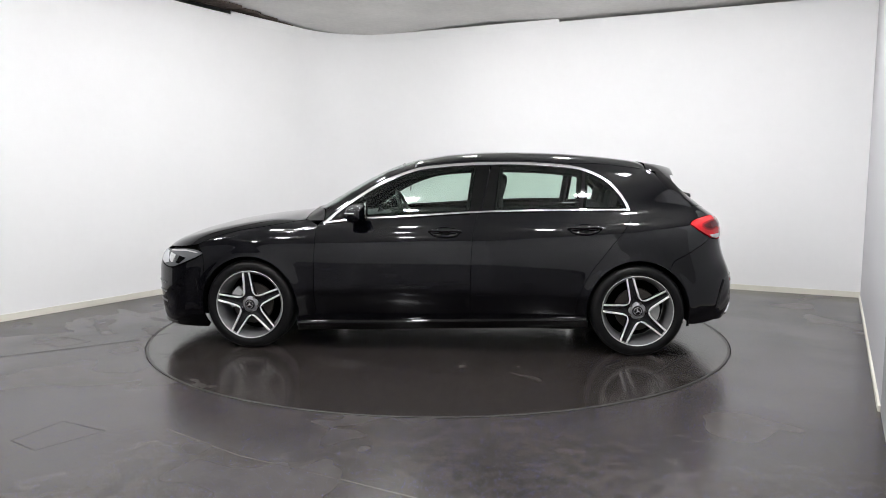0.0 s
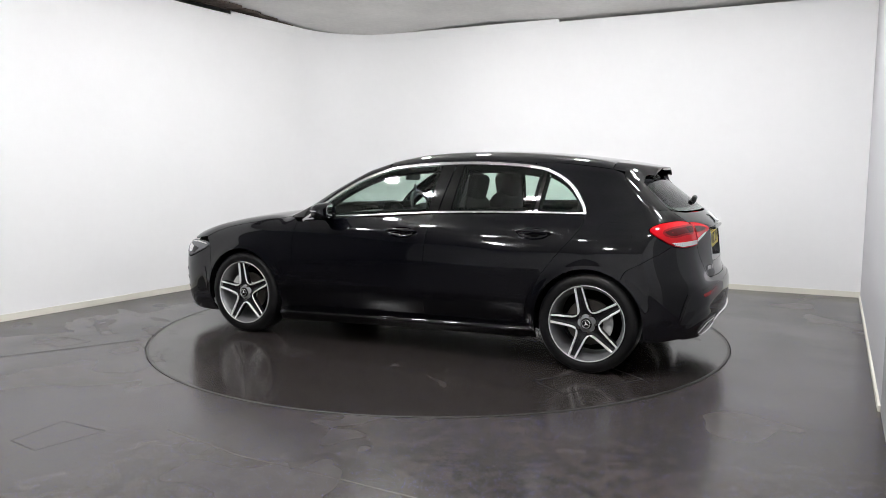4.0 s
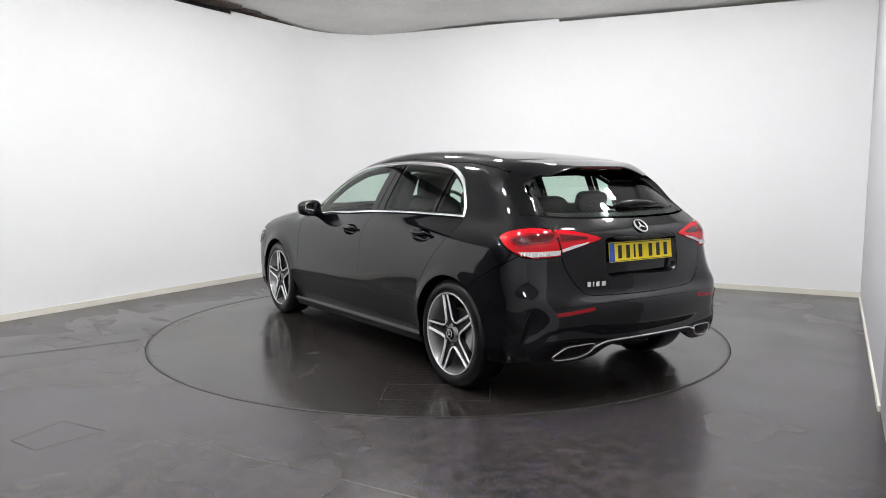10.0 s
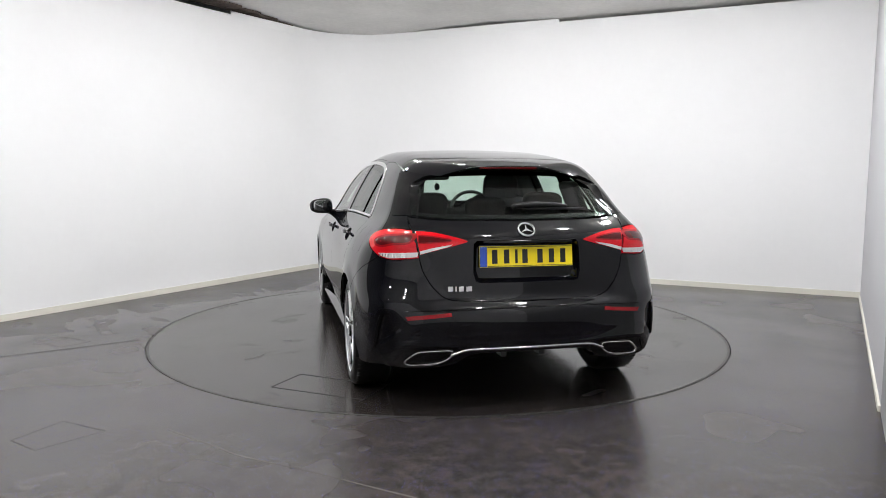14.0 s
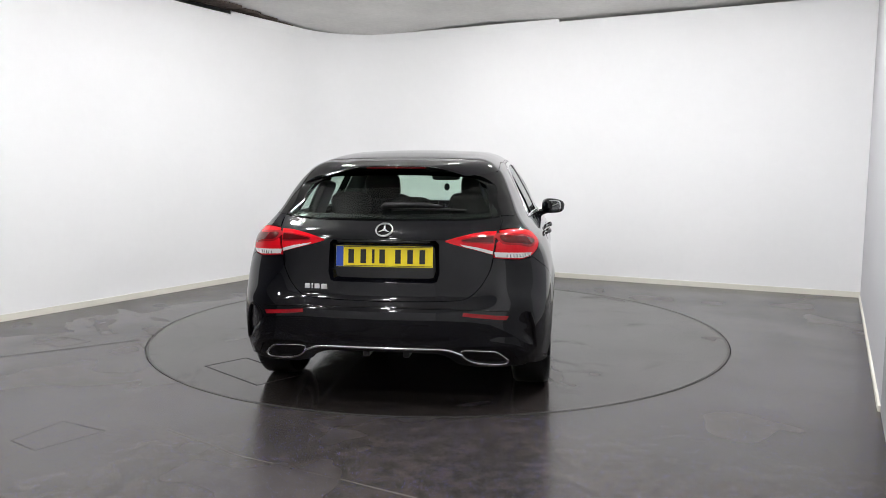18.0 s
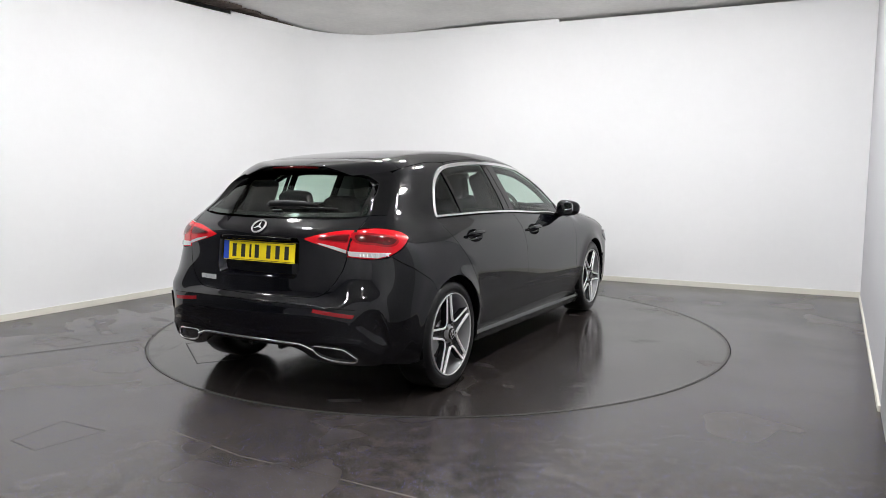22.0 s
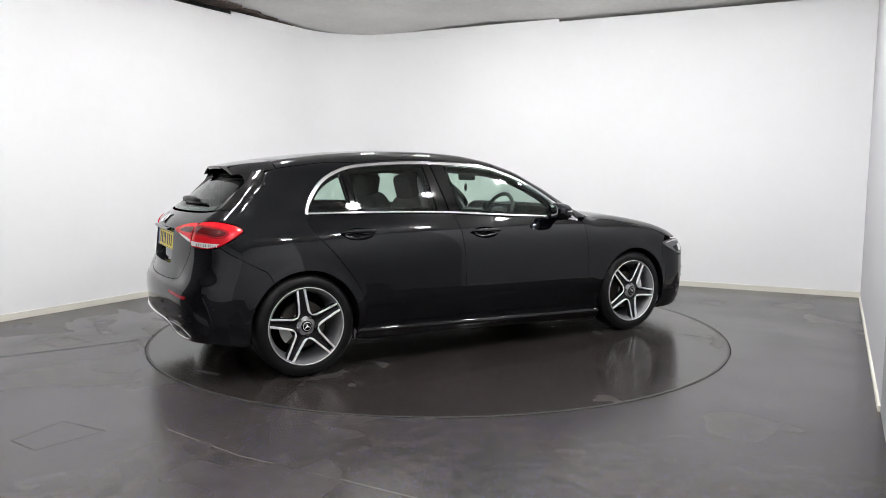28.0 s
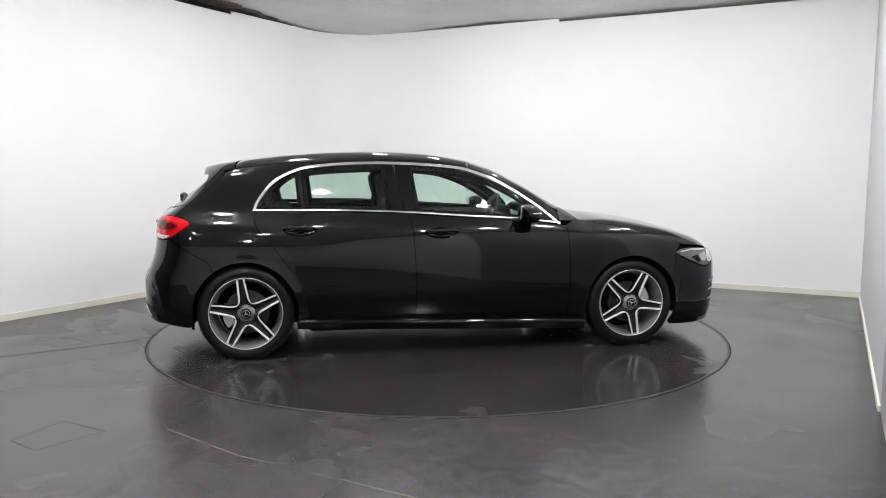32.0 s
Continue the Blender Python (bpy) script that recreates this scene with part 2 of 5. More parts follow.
def floor_material(name, color, specks, rough_dry, rough_damp, patchy=1.0):
    """Dark sheet vinyl: mottled, scuffed, with wiped-wet gloss patches and blue glitter flakes."""
    m = material(name, color, rough_dry, spec=0.44)
    nt = m.node_tree
    b = nt.nodes["Principled BSDF"]
    tc = nt.nodes.new("ShaderNodeTexCoord")

    def cloud(scale, detail, lo, hi, a, z, distort=0.4):
        t = nt.nodes.new("ShaderNodeTexNoise")
        t.inputs["Scale"].default_value, t.inputs["Detail"].default_value, t.inputs["Distortion"].default_value = scale, detail, distort
        nt.links.new(tc.outputs["Object"], t.inputs["Vector"])
        r = nt.nodes.new("ShaderNodeMapRange")
        r.interpolation_type = "SMOOTHSTEP"
        for k, v in enumerate((lo, hi, a, z)):
            r.inputs[k + 1].default_value = v
        nt.links.new(t.outputs["Fac"], r.inputs[0])
        return r.outputs[0]
    damp = cloud(0.7, 1.5 + 1.5 * patchy, 0.28, 0.70, 0.0, 1.0)
    streak = cloud(1.6, 1.5, 0.25, 0.75, -0.03, 0.04, 0.2)
    level = nt.nodes.new("ShaderNodeMapRange")
    level.inputs[3].default_value, level.inputs[4].default_value = rough_dry, rough_damp
    nt.links.new(damp, level.inputs[0])
    plus = nt.nodes.new("ShaderNodeMath")
    if patchy > 0.5:
        # dry band along the long wall, its edge ragged where the wet mop stopped
        dot = nt.nodes.new("ShaderNodeVectorMath")
        dot.operation = "DOT_PRODUCT"
        dot.inputs[1].default_value = (0.856, -0.517, 0)
        nt.links.new(tc.outputs["Object"], dot.inputs[0])
        rag = nt.nodes.new("ShaderNodeMath")
        nt.links.new(dot.outputs["Value"], rag.inputs[0])
        nt.links.new(cloud(1.5, 7, 0.2, 0.8, -0.75, 0.75, 0.5), rag.inputs[1])
        dry = nt.nodes.new("ShaderNodeMapRange")
        for k, v in enumerate((-2.46, -2.52, 0.0, 1.0)):
            dry.inputs[k + 1].default_value = v
        nt.links.new(rag.outputs[0], dry.inputs[0])
        dull = nt.nodes.new("ShaderNodeMath")
        dull.operation = "MULTIPLY_ADD"
        dull.inputs[1].default_value = 0.11
        nt.links.new(dry.outputs[0], dull.inputs[0])
        nt.links.new(level.outputs[0], dull.inputs[2])
        level = dull
    nt.links.new(level.outputs[0], plus.inputs[0])
    nt.links.new(streak, plus.inputs[1])
    nt.links.new(plus.outputs[0], b.inputs["Roughness"])
    mix = nt.nodes.new("ShaderNodeMix")
    mix.data_type = "RGBA"
    nt.links.new(cloud(1.7, 3, 0.25, 0.78, 0.0, 1.0, 0.3), mix.inputs[0])
    mix.inputs[6].default_value = (*color, 1)
    mix.inputs[7].default_value = (color[0] * (1 + .35 * patchy), color[1] * (1 + .28 * patchy), color[2] * (1 + .2 * patchy), 1)
    fine = cloud(190, 2, 0.3, 0.7, 0.65, 1.35, 0.0)
    grain = nt.nodes.new("ShaderNodeVectorMath")
    grain.operation = "SCALE"
    nt.links.new(mix.outputs[2], grain.inputs[0])
    nt.links.new(fine, grain.inputs["Scale"])
    blotch = cloud(11, 5, 0.25, 0.75, 1 - 0.28 * patchy, 1 + 0.30 * patchy, 0.3)
    coarse = nt.nodes.new("ShaderNodeVectorMath")
    coarse.operation = "SCALE"
    nt.links.new(grain.outputs[0], coarse.inputs[0])
    nt.links.new(blotch, coarse.inputs["Scale"])
    last = coarse.outputs[0]
    if patchy < 0.5:
        smear = nt.nodes.new("ShaderNodeVectorMath")
        smear.operation = "SCALE"
        nt.links.new(last, smear.inputs[0])
        nt.links.new(cloud(2.6, 3, 0.60, 0.68, 1.0, 1.22, 0.9), smear.inputs["Scale"])
        last = smear.outputs[0]
        dab = nt.nodes.new("ShaderNodeMath")
        nt.links.new(plus.outputs[0], dab.inputs[0])
        nt.links.new(cloud(2.6, 3, 0.60, 0.68, 0.0, 0.10, 0.9), dab.inputs[1])
        nt.links.new(dab.outputs[0], b.inputs["Roughness"])
    for scale, size, tint, amount in specks:
        vor = nt.nodes.new("ShaderNodeTexVoronoi")
        vor.inputs["Scale"].default_value = scale
        nt.links.new(tc.outputs["Object"], vor.inputs["Vector"])
        near = nt.nodes.new("ShaderNodeMath")
        near.operation = "LESS_THAN"
        near.inputs[1].default_value = size
        nt.links.new(vor.outputs["Distance"], near.inputs[0])
        sep = nt.nodes.new("ShaderNodeSeparateColor")
        nt.links.new(vor.outputs["Color"], sep.inputs[0])
        some = nt.nodes.new("ShaderNodeMath")
        some.operation = "LESS_THAN"
        some.inputs[1].default_value = amount
        nt.links.new(sep.outputs[0], some.inputs[0])
        both = nt.nodes.new("ShaderNodeMath")
        both.operation = "MULTIPLY"
        nt.links.new(near.outputs[0], both.inputs[0])
        nt.links.new(some.outputs[0], both.inputs[1])
        mx = nt.nodes.new("ShaderNodeMix")
        mx.data_type = "RGBA"
        nt.links.new(both.outputs[0], mx.inputs[0])
        nt.links.new(last, mx.inputs[6])
        mx.inputs[7].default_value = (*tint, 1)
        last = mx.outputs[2]
    nt.links.new(last, b.inputs["Base Color"])
    return m


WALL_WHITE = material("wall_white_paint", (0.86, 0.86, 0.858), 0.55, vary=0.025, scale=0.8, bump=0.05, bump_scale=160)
# right wall: white paint darkened to stand in for its weaker light
WALL_SHADE = material("white_wall_paint_in_shade", (0.52, 0.52, 0.54), 0.55, vary=0.03, scale=0.8, bump=0.05, bump_scale=160)
BASE_CREAM = material("cream_baseboard_paint", (0.72, 0.70, 0.62), 0.45, vary=0.06, scale=3)
CEILING_GREY = material("grey_plaster", (0.76, 0.75, 0.725), 0.85, vary=0.16, scale=1.1, bump=0.3, bump_scale=22)
# gloss black intake fins; the grey paints in the wall they mirror
FIN_REFLECTION = material("black_fin_with_reflection_grey", (0.17, 0.17, 0.178), 0.3, metal=0.3)
GAP_DARK = material("dark_void", (0.085, 0.062, 0.050), 0.8, vary=0.3, scale=5)
# wall behind the viewpoint: unseen, added pale to brighten doors and tailgate
FRONT_GREY = material("unseen_front_wall_pale", (0.80, 0.80, 0.81), 0.7, vary=0.15, scale=1)
# left wall past the view, added dark so the car paint mirrors little
DIM_GREY = material("unseen_wall_dark", (0.10, 0.10, 0.105), 0.6, vary=0.1, scale=1)
# out-of-view stretch of right wall, added grey to dim the door reflections
REFLECT_GREY = material("unseen_reflection_grey", (0.30, 0.30, 0.305), 0.6, vary=0.1, scale=1)
# unseen wall beside the viewpoint, kept pale as a reflector for the doors
SIDE_WALL = material("unseen_side_wall_pale", (0.74, 0.74, 0.75), 0.7, vary=0.15, scale=1)
SPECKS = [(115, 0.24, (0.12, 0.13, 0.48), 0.25), (130, 0.21, (0.30, 0.30, 0.36), 0.06), (120, 0.26, (0.005, 0.005, 0.005), 0.35), (70, 0.13, (0.45, 0.45, 0.5), 0.02)]
FLOOR = floor_material("speckled_dark_vinyl", (0.0405, 0.0358, 0.0348), SPECKS, 0.28, 0.17)
TABLE = floor_material("dark_turntable_vinyl", (0.0275, 0.0235, 0.0220), [(90, 0.13, (0.12, 0.12, 0.15), 0.05), (115, 0.22, (0.10, 0.11, 0.30), 0.10)], 0.20, 0.13, 0.4)
SEAM = material("dark_joint", (0.012, 0.012, 0.012), 0.7)
PALE_EDGE = material("worn_metal_edge", (0.045, 0.043, 0.04), 0.4, vary=0.4, scale=4)
PALE_SEAM = material("pale_weld_line", (0.062, 0.053, 0.045), 0.5, vary=0.3, scale=9)
FAINT_SEAM = material("faint_cut_line", (0.031, 0.0265, 0.0245), 0.38, vary=0.3, scale=9)
PAINT = material("black_car_paint", (0.0020, 0.0021, 0.0034), 0.042, spec=0.5)
GLOSS = material("gloss_black_plastic", (0.0015, 0.0015, 0.0018), 0.06, spec=0.4)
SATIN = material("satin_black_plastic", (0.006, 0.006, 0.0065), 0.38, spec=0.3, bump=0.08, bump_scale=400)
VOID = material("matt_black_cavity", (0.002, 0.002, 0.002), 0.9, spec=0.1)
RUBBER = material("tyre_rubber", (0.006, 0.006, 0.0063), 0.30, vary=0.2, scale=14, bump=0.1, bump_scale=300, spec=0.32)
# chrome with a whitened base that paints in the ceiling's reflection
BADGE = material("chrome_badge_with_sheen", (0.88, 0.88, 0.88), 0.22, metal=0.6)
CHROME = material("chrome_trim", (0.86, 0.86, 0.86), 0.12, metal=1.0)
ALLOY_GREY = material("tremolite_grey_alloy", (0.030, 0.030, 0.033), 0.38, metal=0.2, vary=0.08, scale=20)
RIM_CUT = material("machined_rim_lip", (0.66, 0.66, 0.655), 0.38, metal=0.55)
SPOKE_DARK = material("dark_spoke_lacquer", (0.010, 0.010, 0.011), 0.22, metal=0.1, vary=0.1, scale=20)
BARREL_GREY = material("satin_grey_barrel", (0.27, 0.27, 0.275), 0.30, metal=0.5, vary=0.12, scale=25)
ALLOY_CUT = material("machined_alloy", (0.94, 0.935, 0.93), 0.32, metal=0.25)
DISC = material("brushed_brake_steel", (0.07, 0.062, 0.055), 0.5, metal=0.5, vary=0.15, scale=30)
CALIPER = material("cast_caliper_grey", (0.60, 0.60, 0.59), 0.35, metal=0.3, vary=0.15, scale=30)
GLASS = tinted_glass("green_tinted_glass", (0.78, 0.90, 0.835))
DARK_GLASS = tinted_glass("dark_privacy_glass", (0.74, 0.86, 0.79))
RED_LENS = material("red_lamp_lens", (0.60, 0.003, 0.010), 0.05)
REFLECTOR_RED = material("red_reflector", (0.22, 0.003, 0.007), 0.08)
MID_RED = material("mid_red_lamp_lens", (0.27, 0.002, 0.006), 0.06)
DEEP_RED = material("deep_red_lamp_lens", (0.075, 0.001, 0.002), 0.05)
CLEAR_LENS = material("clear_lamp_lens", (0.60, 0.58, 0.58), 0.10)
HEAD_LENS = material("headlamp_lens", (0.14, 0.143, 0.15), 0.05)
LAMP_GREY = material("pale_lamp_bowl", (0.62, 0.63, 0.65), 0.12)
PLATE_YELLOW = material("yellow_reflective_plate", (0.97, 0.76, 0.008), 0.45, coat=0.2)
PLATE_BLUE = material("blue_plate_band", (0.015, 0.07, 0.42), 0.35, coat=0.4)
INK = material("black_ink", (0.012, 0.012, 0.012), 0.5)
MIRROR = material("mirror_glass", (0.55, 0.57, 0.57), 0.01, metal=1.0)
CLOTH = material("black_seat_cloth", (0.010, 0.010, 0.0105), 0.85, vary=0.15, scale=30, bump=0.3, bump_scale=500)
TRIM_BLACK = material("black_cabin_plastic", (0.010, 0.010, 0.0105), 0.55, bump=0.1, bump_scale=400)
LINING = material("dark_headlining", (0.05, 0.05, 0.052), 0.9)
PANEL_GLOW = glow("led_panel_diffuser", (0.985, 0.985, 1.0), 244.0)
PANEL_FRAME = material("white_panel_frame", (0.7, 0.7, 0.7), 0.4)

# ---------------- mesh helpers
def part(name, geo, mat, parent=None, label="", smooth=False, normals=None, at=None):
    """One mesh object from (vertices, faces), under a thing or a part."""
    verts, faces = geo
    me = bpy.data.meshes.new(name)
    me.from_pydata([tuple(map(float, v)) for v in verts], [], [tuple(map(int, f)) for f in faces])
    me.materials.append(mat)
    if smooth or normals is not None:
        me.polygons.foreach_set("use_smooth", [True] * len(me.polygons))
    if normals is not None:
        me.normals_split_custom_set_from_vertices([tuple(map(float, n)) for n in normals])
    me.update()
    ob = new(name, me)
    if parent is not None:
        ob.parent = parent
    if at is not None:
        ob.matrix_basis = at
    if label:
        ob["label"] = label
    return ob


def join(*geos):
    v, f = [], []
    for gv, gf in geos:
        n = len(v)
        v += [tuple(q) for q in gv]
        f += [tuple(i + n for i in q) for q in gf]
    return v, f


def moved(geo, m):
    return [tuple(m @ Vector(q)) for q in geo[0]], geo[1]


def flipped(geo):
    """Mirror image across the plane y = 0."""
    return [(x, -y, z) for x, y, z in geo[0]], [tuple(reversed(q)) for q in geo[1]]


def bevel_box(cx, cy, cz, sx, sy, sz, r=0.004):
    """A box with chamfered edges."""
    r = min(r, sx * 0.45, sy * 0.45, sz * 0.45)
    bm = bmesh.new()
    bmesh.ops.create_cube(bm, size=1.0)
    for q in bm.verts:
        q.co = Vector((cx + q.co.x * sx, cy + q.co.y * sy, cz + q.co.z * sz))
    bmesh.ops.bevel(bm, geom=list(bm.edges), offset=r, segments=2, profile=0.5, affect="EDGES")
    bm.verts.index_update()
    out = [tuple(q.co) for q in bm.verts], [tuple(q.index for q in f.verts) for f in bm.faces]
    bm.free()
    return out


def prism(outline, z0, z1):
    """An upright block over a flat outline (counter-clockwise)."""
    n = len(outline)
    v = [(x, y, z0) for x, y in outline] + [(x, y, z1) for x, y in outline]
    f = [tuple(range(n - 1, -1, -1)), tuple(range(n, 2 * n))]
    return v, f + [(i, (i + 1) % n, n + (i + 1) % n, n + i) for i in range(n)]


def lathe(profile, n=48, axis="y", closed=False):
    """Turns (radius, height) pairs about an axis."""
    v, f, k = [], [], len(profile)
    for i in range(n):
        c, s = math.cos(2 * math.pi * i / n), math.sin(2 * math.pi * i / n)
        for r, h in profile:
            v.append((r * c, h, r * s) if axis == "y" else (r * c, r * s, h))
    for i in range(n):
        j = (i + 1) % n
        for q in range(k if closed else k - 1):
            w = (q + 1) % k
            a = (i * k + q, j * k + q, j * k + w, i * k + w)
            f.append(a if axis == "y" else a[::-1])
    return v, f


def tube(points, r, n=8, closed=False):
    """A round bar along points; r may be a list."""
    pts = [Vector(p) for p in points]
    rs = r if isinstance(r, (list, tuple)) else [r] * len(pts)
    v, f, m = [], [], len(pts)
    for i, p in enumerate(pts):
        a = pts[i - 1] if i or closed else p
        b = pts[(i + 1) % m] if i < m - 1 or closed else p
        d = (b - a).normalized()
        u = d.cross(Vector((0, 0, 1)) if abs(d.z) < 0.9 else Vector((1, 0, 0))).normalized()
        w = d.cross(u)
        v += [tuple(p + (u * math.cos(2 * math.pi * k / n) + w * math.sin(2 * math.pi * k / n)) * rs[i]) for k in range(n)]
    for i in range(m if closed else m - 1):
        j = (i + 1) % m
        f += [(i * n + k, i * n + (k + 1) % n, j * n + (k + 1) % n, j * n + k) for k in range(n)]
    if not closed:
        f += [tuple(range(n - 1, -1, -1)), tuple(range((m - 1) * n, m * n))]
    return v, f


def blob(sx, sy, sz, e1=0.5, e2=0.5, nu=28, nv=16):
    """A cushion-like rounded block (superellipsoid) of full size sx, sy, sz."""
    def pw(a, e):
        return math.copysign(abs(a) ** e, a)
    v, f = [], []
    for j in range(nv + 1):
        b = -math.pi / 2 + math.pi * j / nv
        for i in range(nu):
            a = 2 * math.pi * i / nu
            v.append((sx / 2 * pw(math.cos(b), e1) * pw(math.cos(a), e2), sy / 2 * pw(math.cos(b), e1) * pw(math.sin(a), e2), sz / 2 * pw(math.sin(b), e1)))
    for j in range(nv):
        f += [(j * nu + i, j * nu + (i + 1) % nu, (j + 1) * nu + (i + 1) % nu, (j + 1) * nu + i) for i in range(nu)]
    return v, f


# ---------------- the room: a white photo bay, open plan corner rounded at the back
WALL_TOP = 3.0
LEFT_DIR = Vector((0.517, 0.856, 0))
CORNER = Vector((-1.30, 4.12, 0))
BACK_RIGHT = Vector((4.285, 1.375, 0))
LEFT_FRONT = CORNER - LEFT_DIR * 12.2
RIGHT_FRONT = Vector((-0.29, -7.0, 0))


def round_corner(a, c, b, r, n=14):
    """The way from a past corner c to b with the corner rounded."""
    d1, d2 = (a - c).normalized(), (b - c).normalized()
    half = d1.angle(d2) / 2
    p1, p2 = c + d1 * (r / math.tan(half)), c + d2 * (r / math.tan(half))
    o = c + (d1 + d2).normalized() * (r / math.sin(half))
    a1 = math.atan2((p1 - o).y, (p1 - o).x)
    turn = math.atan2((p2 - o).y, (p2 - o).x) - a1
    turn = (turn + math.pi) % (2 * math.pi) - math.pi
    return [o + Vector((math.cos(a1 + turn * i / n), math.sin(a1 + turn * i / n), 0)) * r for i in range(n + 1)]


def strip_wall(line, depth, z0, z1, side):
    """A wall of that depth along a line of points, growing away from the room."""
    nrm = []
    for i in range(len(line)):
        d = (line[min(i + 1, len(line) - 1)] - line[max(i - 1, 0)]).normalized()
        nrm.append(Vector((-d.y, d.x, 0)) * side)
    inner = [(p.x, p.y) for p in line]
    outer = [((p + k * depth).x, (p + k * depth).y) for p, k in zip(line, nrm)]
    v = [(*q, z) for z in (z0, z1) for q in inner] + [(*q, z) for z in (z0, z1) for q in outer]
    m = len(line)
    f = []
    for i in range(m - 1):
        f += [(i, i + 1, m + i + 1, m + i), (2 * m + i + 1, 2 * m + i, 3 * m + i, 3 * m + i + 1), (m + i, m + i + 1, 3 * m + i + 1, 3 * m + i), (i + 1, i, 2 * m + i, 2 * m + i + 1)]
    f += [(0, m, 3 * m, 2 * m), (m - 1, 3 * m - 1, 4 * m - 1, 2 * m - 1)]
    return v, f


bend = round_corner(LEFT_FRONT, CORNER, BACK_RIGHT, 0.9, 84)
LEFT_END = CORNER - LEFT_DIR * 6.0
RIGHT_END = BACK_RIGHT.lerp(RIGHT_FRONT, 0.42)
RIGHT_TURN = BACK_RIGHT.lerp(RIGHT_FRONT, 0.62)
left_line = [LEFT_END.lerp(bend[0], i / 10) for i in range(11)] + bend[1:43]
back_line = bend[42:] + [bend[-1].lerp(BACK_RIGHT, i / 8) for i in range(1, 9)]
right_line = [BACK_RIGHT.lerp(RIGHT_END, i / 10) for i in range(11)]
front_line = [RIGHT_FRONT, LEFT_FRONT]
for nm, line, paint, words in (("wall_left", left_line, WALL_WHITE, "long white painted studio wall with a rounded far corner"),
                               ("wall_back", back_line, WALL_WHITE, "white painted studio back wall above a cream baseboard"),
                               ("wall_right", right_line, WALL_SHADE, "white studio side wall, its paint greyed for weaker light"),
                               ("wall_left_front", [LEFT_FRONT, LEFT_END], DIM_GREY, "plain unseen wall, darkened to keep reflections on the car dark"),
                               ("wall_right_unseen", [RIGHT_END, RIGHT_TURN], REFLECT_GREY, "unseen stretch of side wall, greyed to dim reflections on the car"),
                               ("wall_right_front", [RIGHT_TURN, RIGHT_FRONT], SIDE_WALL, "plain unseen wall beside the viewpoint, pale to brighten reflections on the car"),
                               ("wall_front", front_line, FRONT_GREY, "plain unseen front wall, pale to brighten reflections on the car")):
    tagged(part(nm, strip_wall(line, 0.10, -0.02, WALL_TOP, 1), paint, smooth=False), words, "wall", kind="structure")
for line in (left_line, back_line, right_line):
    inset = []
    for i, p in enumerate(line):
        d = (line[min(i + 1, len(line) - 1)] - line[max(i - 1, 0)]).normalized()
        inset.append(p + Vector((d.y, -d.x, 0)) * 0.014)
    tagged(part("baseboard", strip_wall(inset, 0.0138, 0.0, 0.030 if line is right_line else 0.057, 1), BASE_CREAM), "low cream painted wooden baseboard, slightly scuffed", "baseboard", kind="structure")

# cover strip that bridges the far corner up to the ceiling
strip = [p for p in [Vector((-2.318, 2.44, 0)).lerp(bend[0], i / 6) for i in range(6)]] + bend + [bend[-1].lerp(Vector((1.40, 2.795, 0)), i / 8) for i in range(1, 9)]
strip_in = []
for i, p in enumerate(strip):
    d = (strip[min(i + 1, len(strip) - 1)] - strip[max(i - 1, 0)]).normalized()
    strip_in.append(p + Vector((d.y, -d.x, 0)) * 0.006)
tagged(part("trim", strip_wall(strip_in, 0.0058, 2.945, 3.035, 1), WALL_WHITE), "thin white cover strip along the top of the wall", "trim", kind="structure")

# ceiling sags slightly towards the far corner
BACK_OUT = Vector(((CORNER - BACK_RIGHT).y, -(CORNER - BACK_RIGHT).x, 0)).normalized()
cv, cf, NX, NY = [], [], 90, 90
for j in range(NY + 1):
    for i in range(NX + 1):
        x, y = -9.2 + 15 * i / NX, -8.2 + 13.5 * j / NY
        sag = 0.055 * math.exp(-((x + 0.7) / 1.5) ** 2 - ((y - 3.9) / 1.2) ** 2)
        back = (Vector((x, y, 0)) - BACK_RIGHT).dot(BACK_OUT)
        sag += 0.060 * max(0.0, min(1.0, 1 + (back - 0.1) / 1.1)) ** 2 * max(0.0, min(1.0, (x - 0.6) / 0.8))
        wave = 0.010 * noise.noise(Vector((x * 0.7, y * 0.7, 2.0)))
        cv.append((x, y, CEILING_Z + 0.03 - sag + wave))
for j in range(NY):
    cf += [(j * (NX + 1) + i, (j + 1) * (NX + 1) + i, (j + 1) * (NX + 1) + i + 1, j * (NX + 1) + i + 1) for i in range(NX)]
tagged(part("ceiling", (cv + [(x, y, z + 0.12) for x, y, z in cv], cf + [tuple(k + len(cv) for k in reversed(q)) for q in cf]), CEILING_GREY, smooth=True),
       "uneven grey plastered concrete ceiling", "ceiling", kind="structure")
# brown battens in the gap above the left wall
side = Vector((-LEFT_DIR.y, LEFT_DIR.x, 0))
for k in range(5):
    a, b = CORNER - LEFT_DIR * (3.9 + 0.1 * k) - side * (-0.06 + 0.07 * k), CORNER - LEFT_DIR * (0.9 + 0.35 * k) - side * (-0.06 + 0.07 * k)
    tagged(part("trim", tube([(a.x, a.y, CEILING_Z + 0.012), (b.x, b.y, CEILING_Z + 0.006)], 0.016, 6), GAP_DARK), "dark brown batten under the ceiling edge", "batten", kind="structure")

# floor sheet with a round hole for the turntable
TABLE_R = 2.241
fv, ff, n = [], [], 160
for i in range(n):
    a = 2 * math.pi * i / n
    fv.append(((TABLE_R + 0.006) * math.cos(a), (TABLE_R + 0.006) * math.sin(a), 0.0))
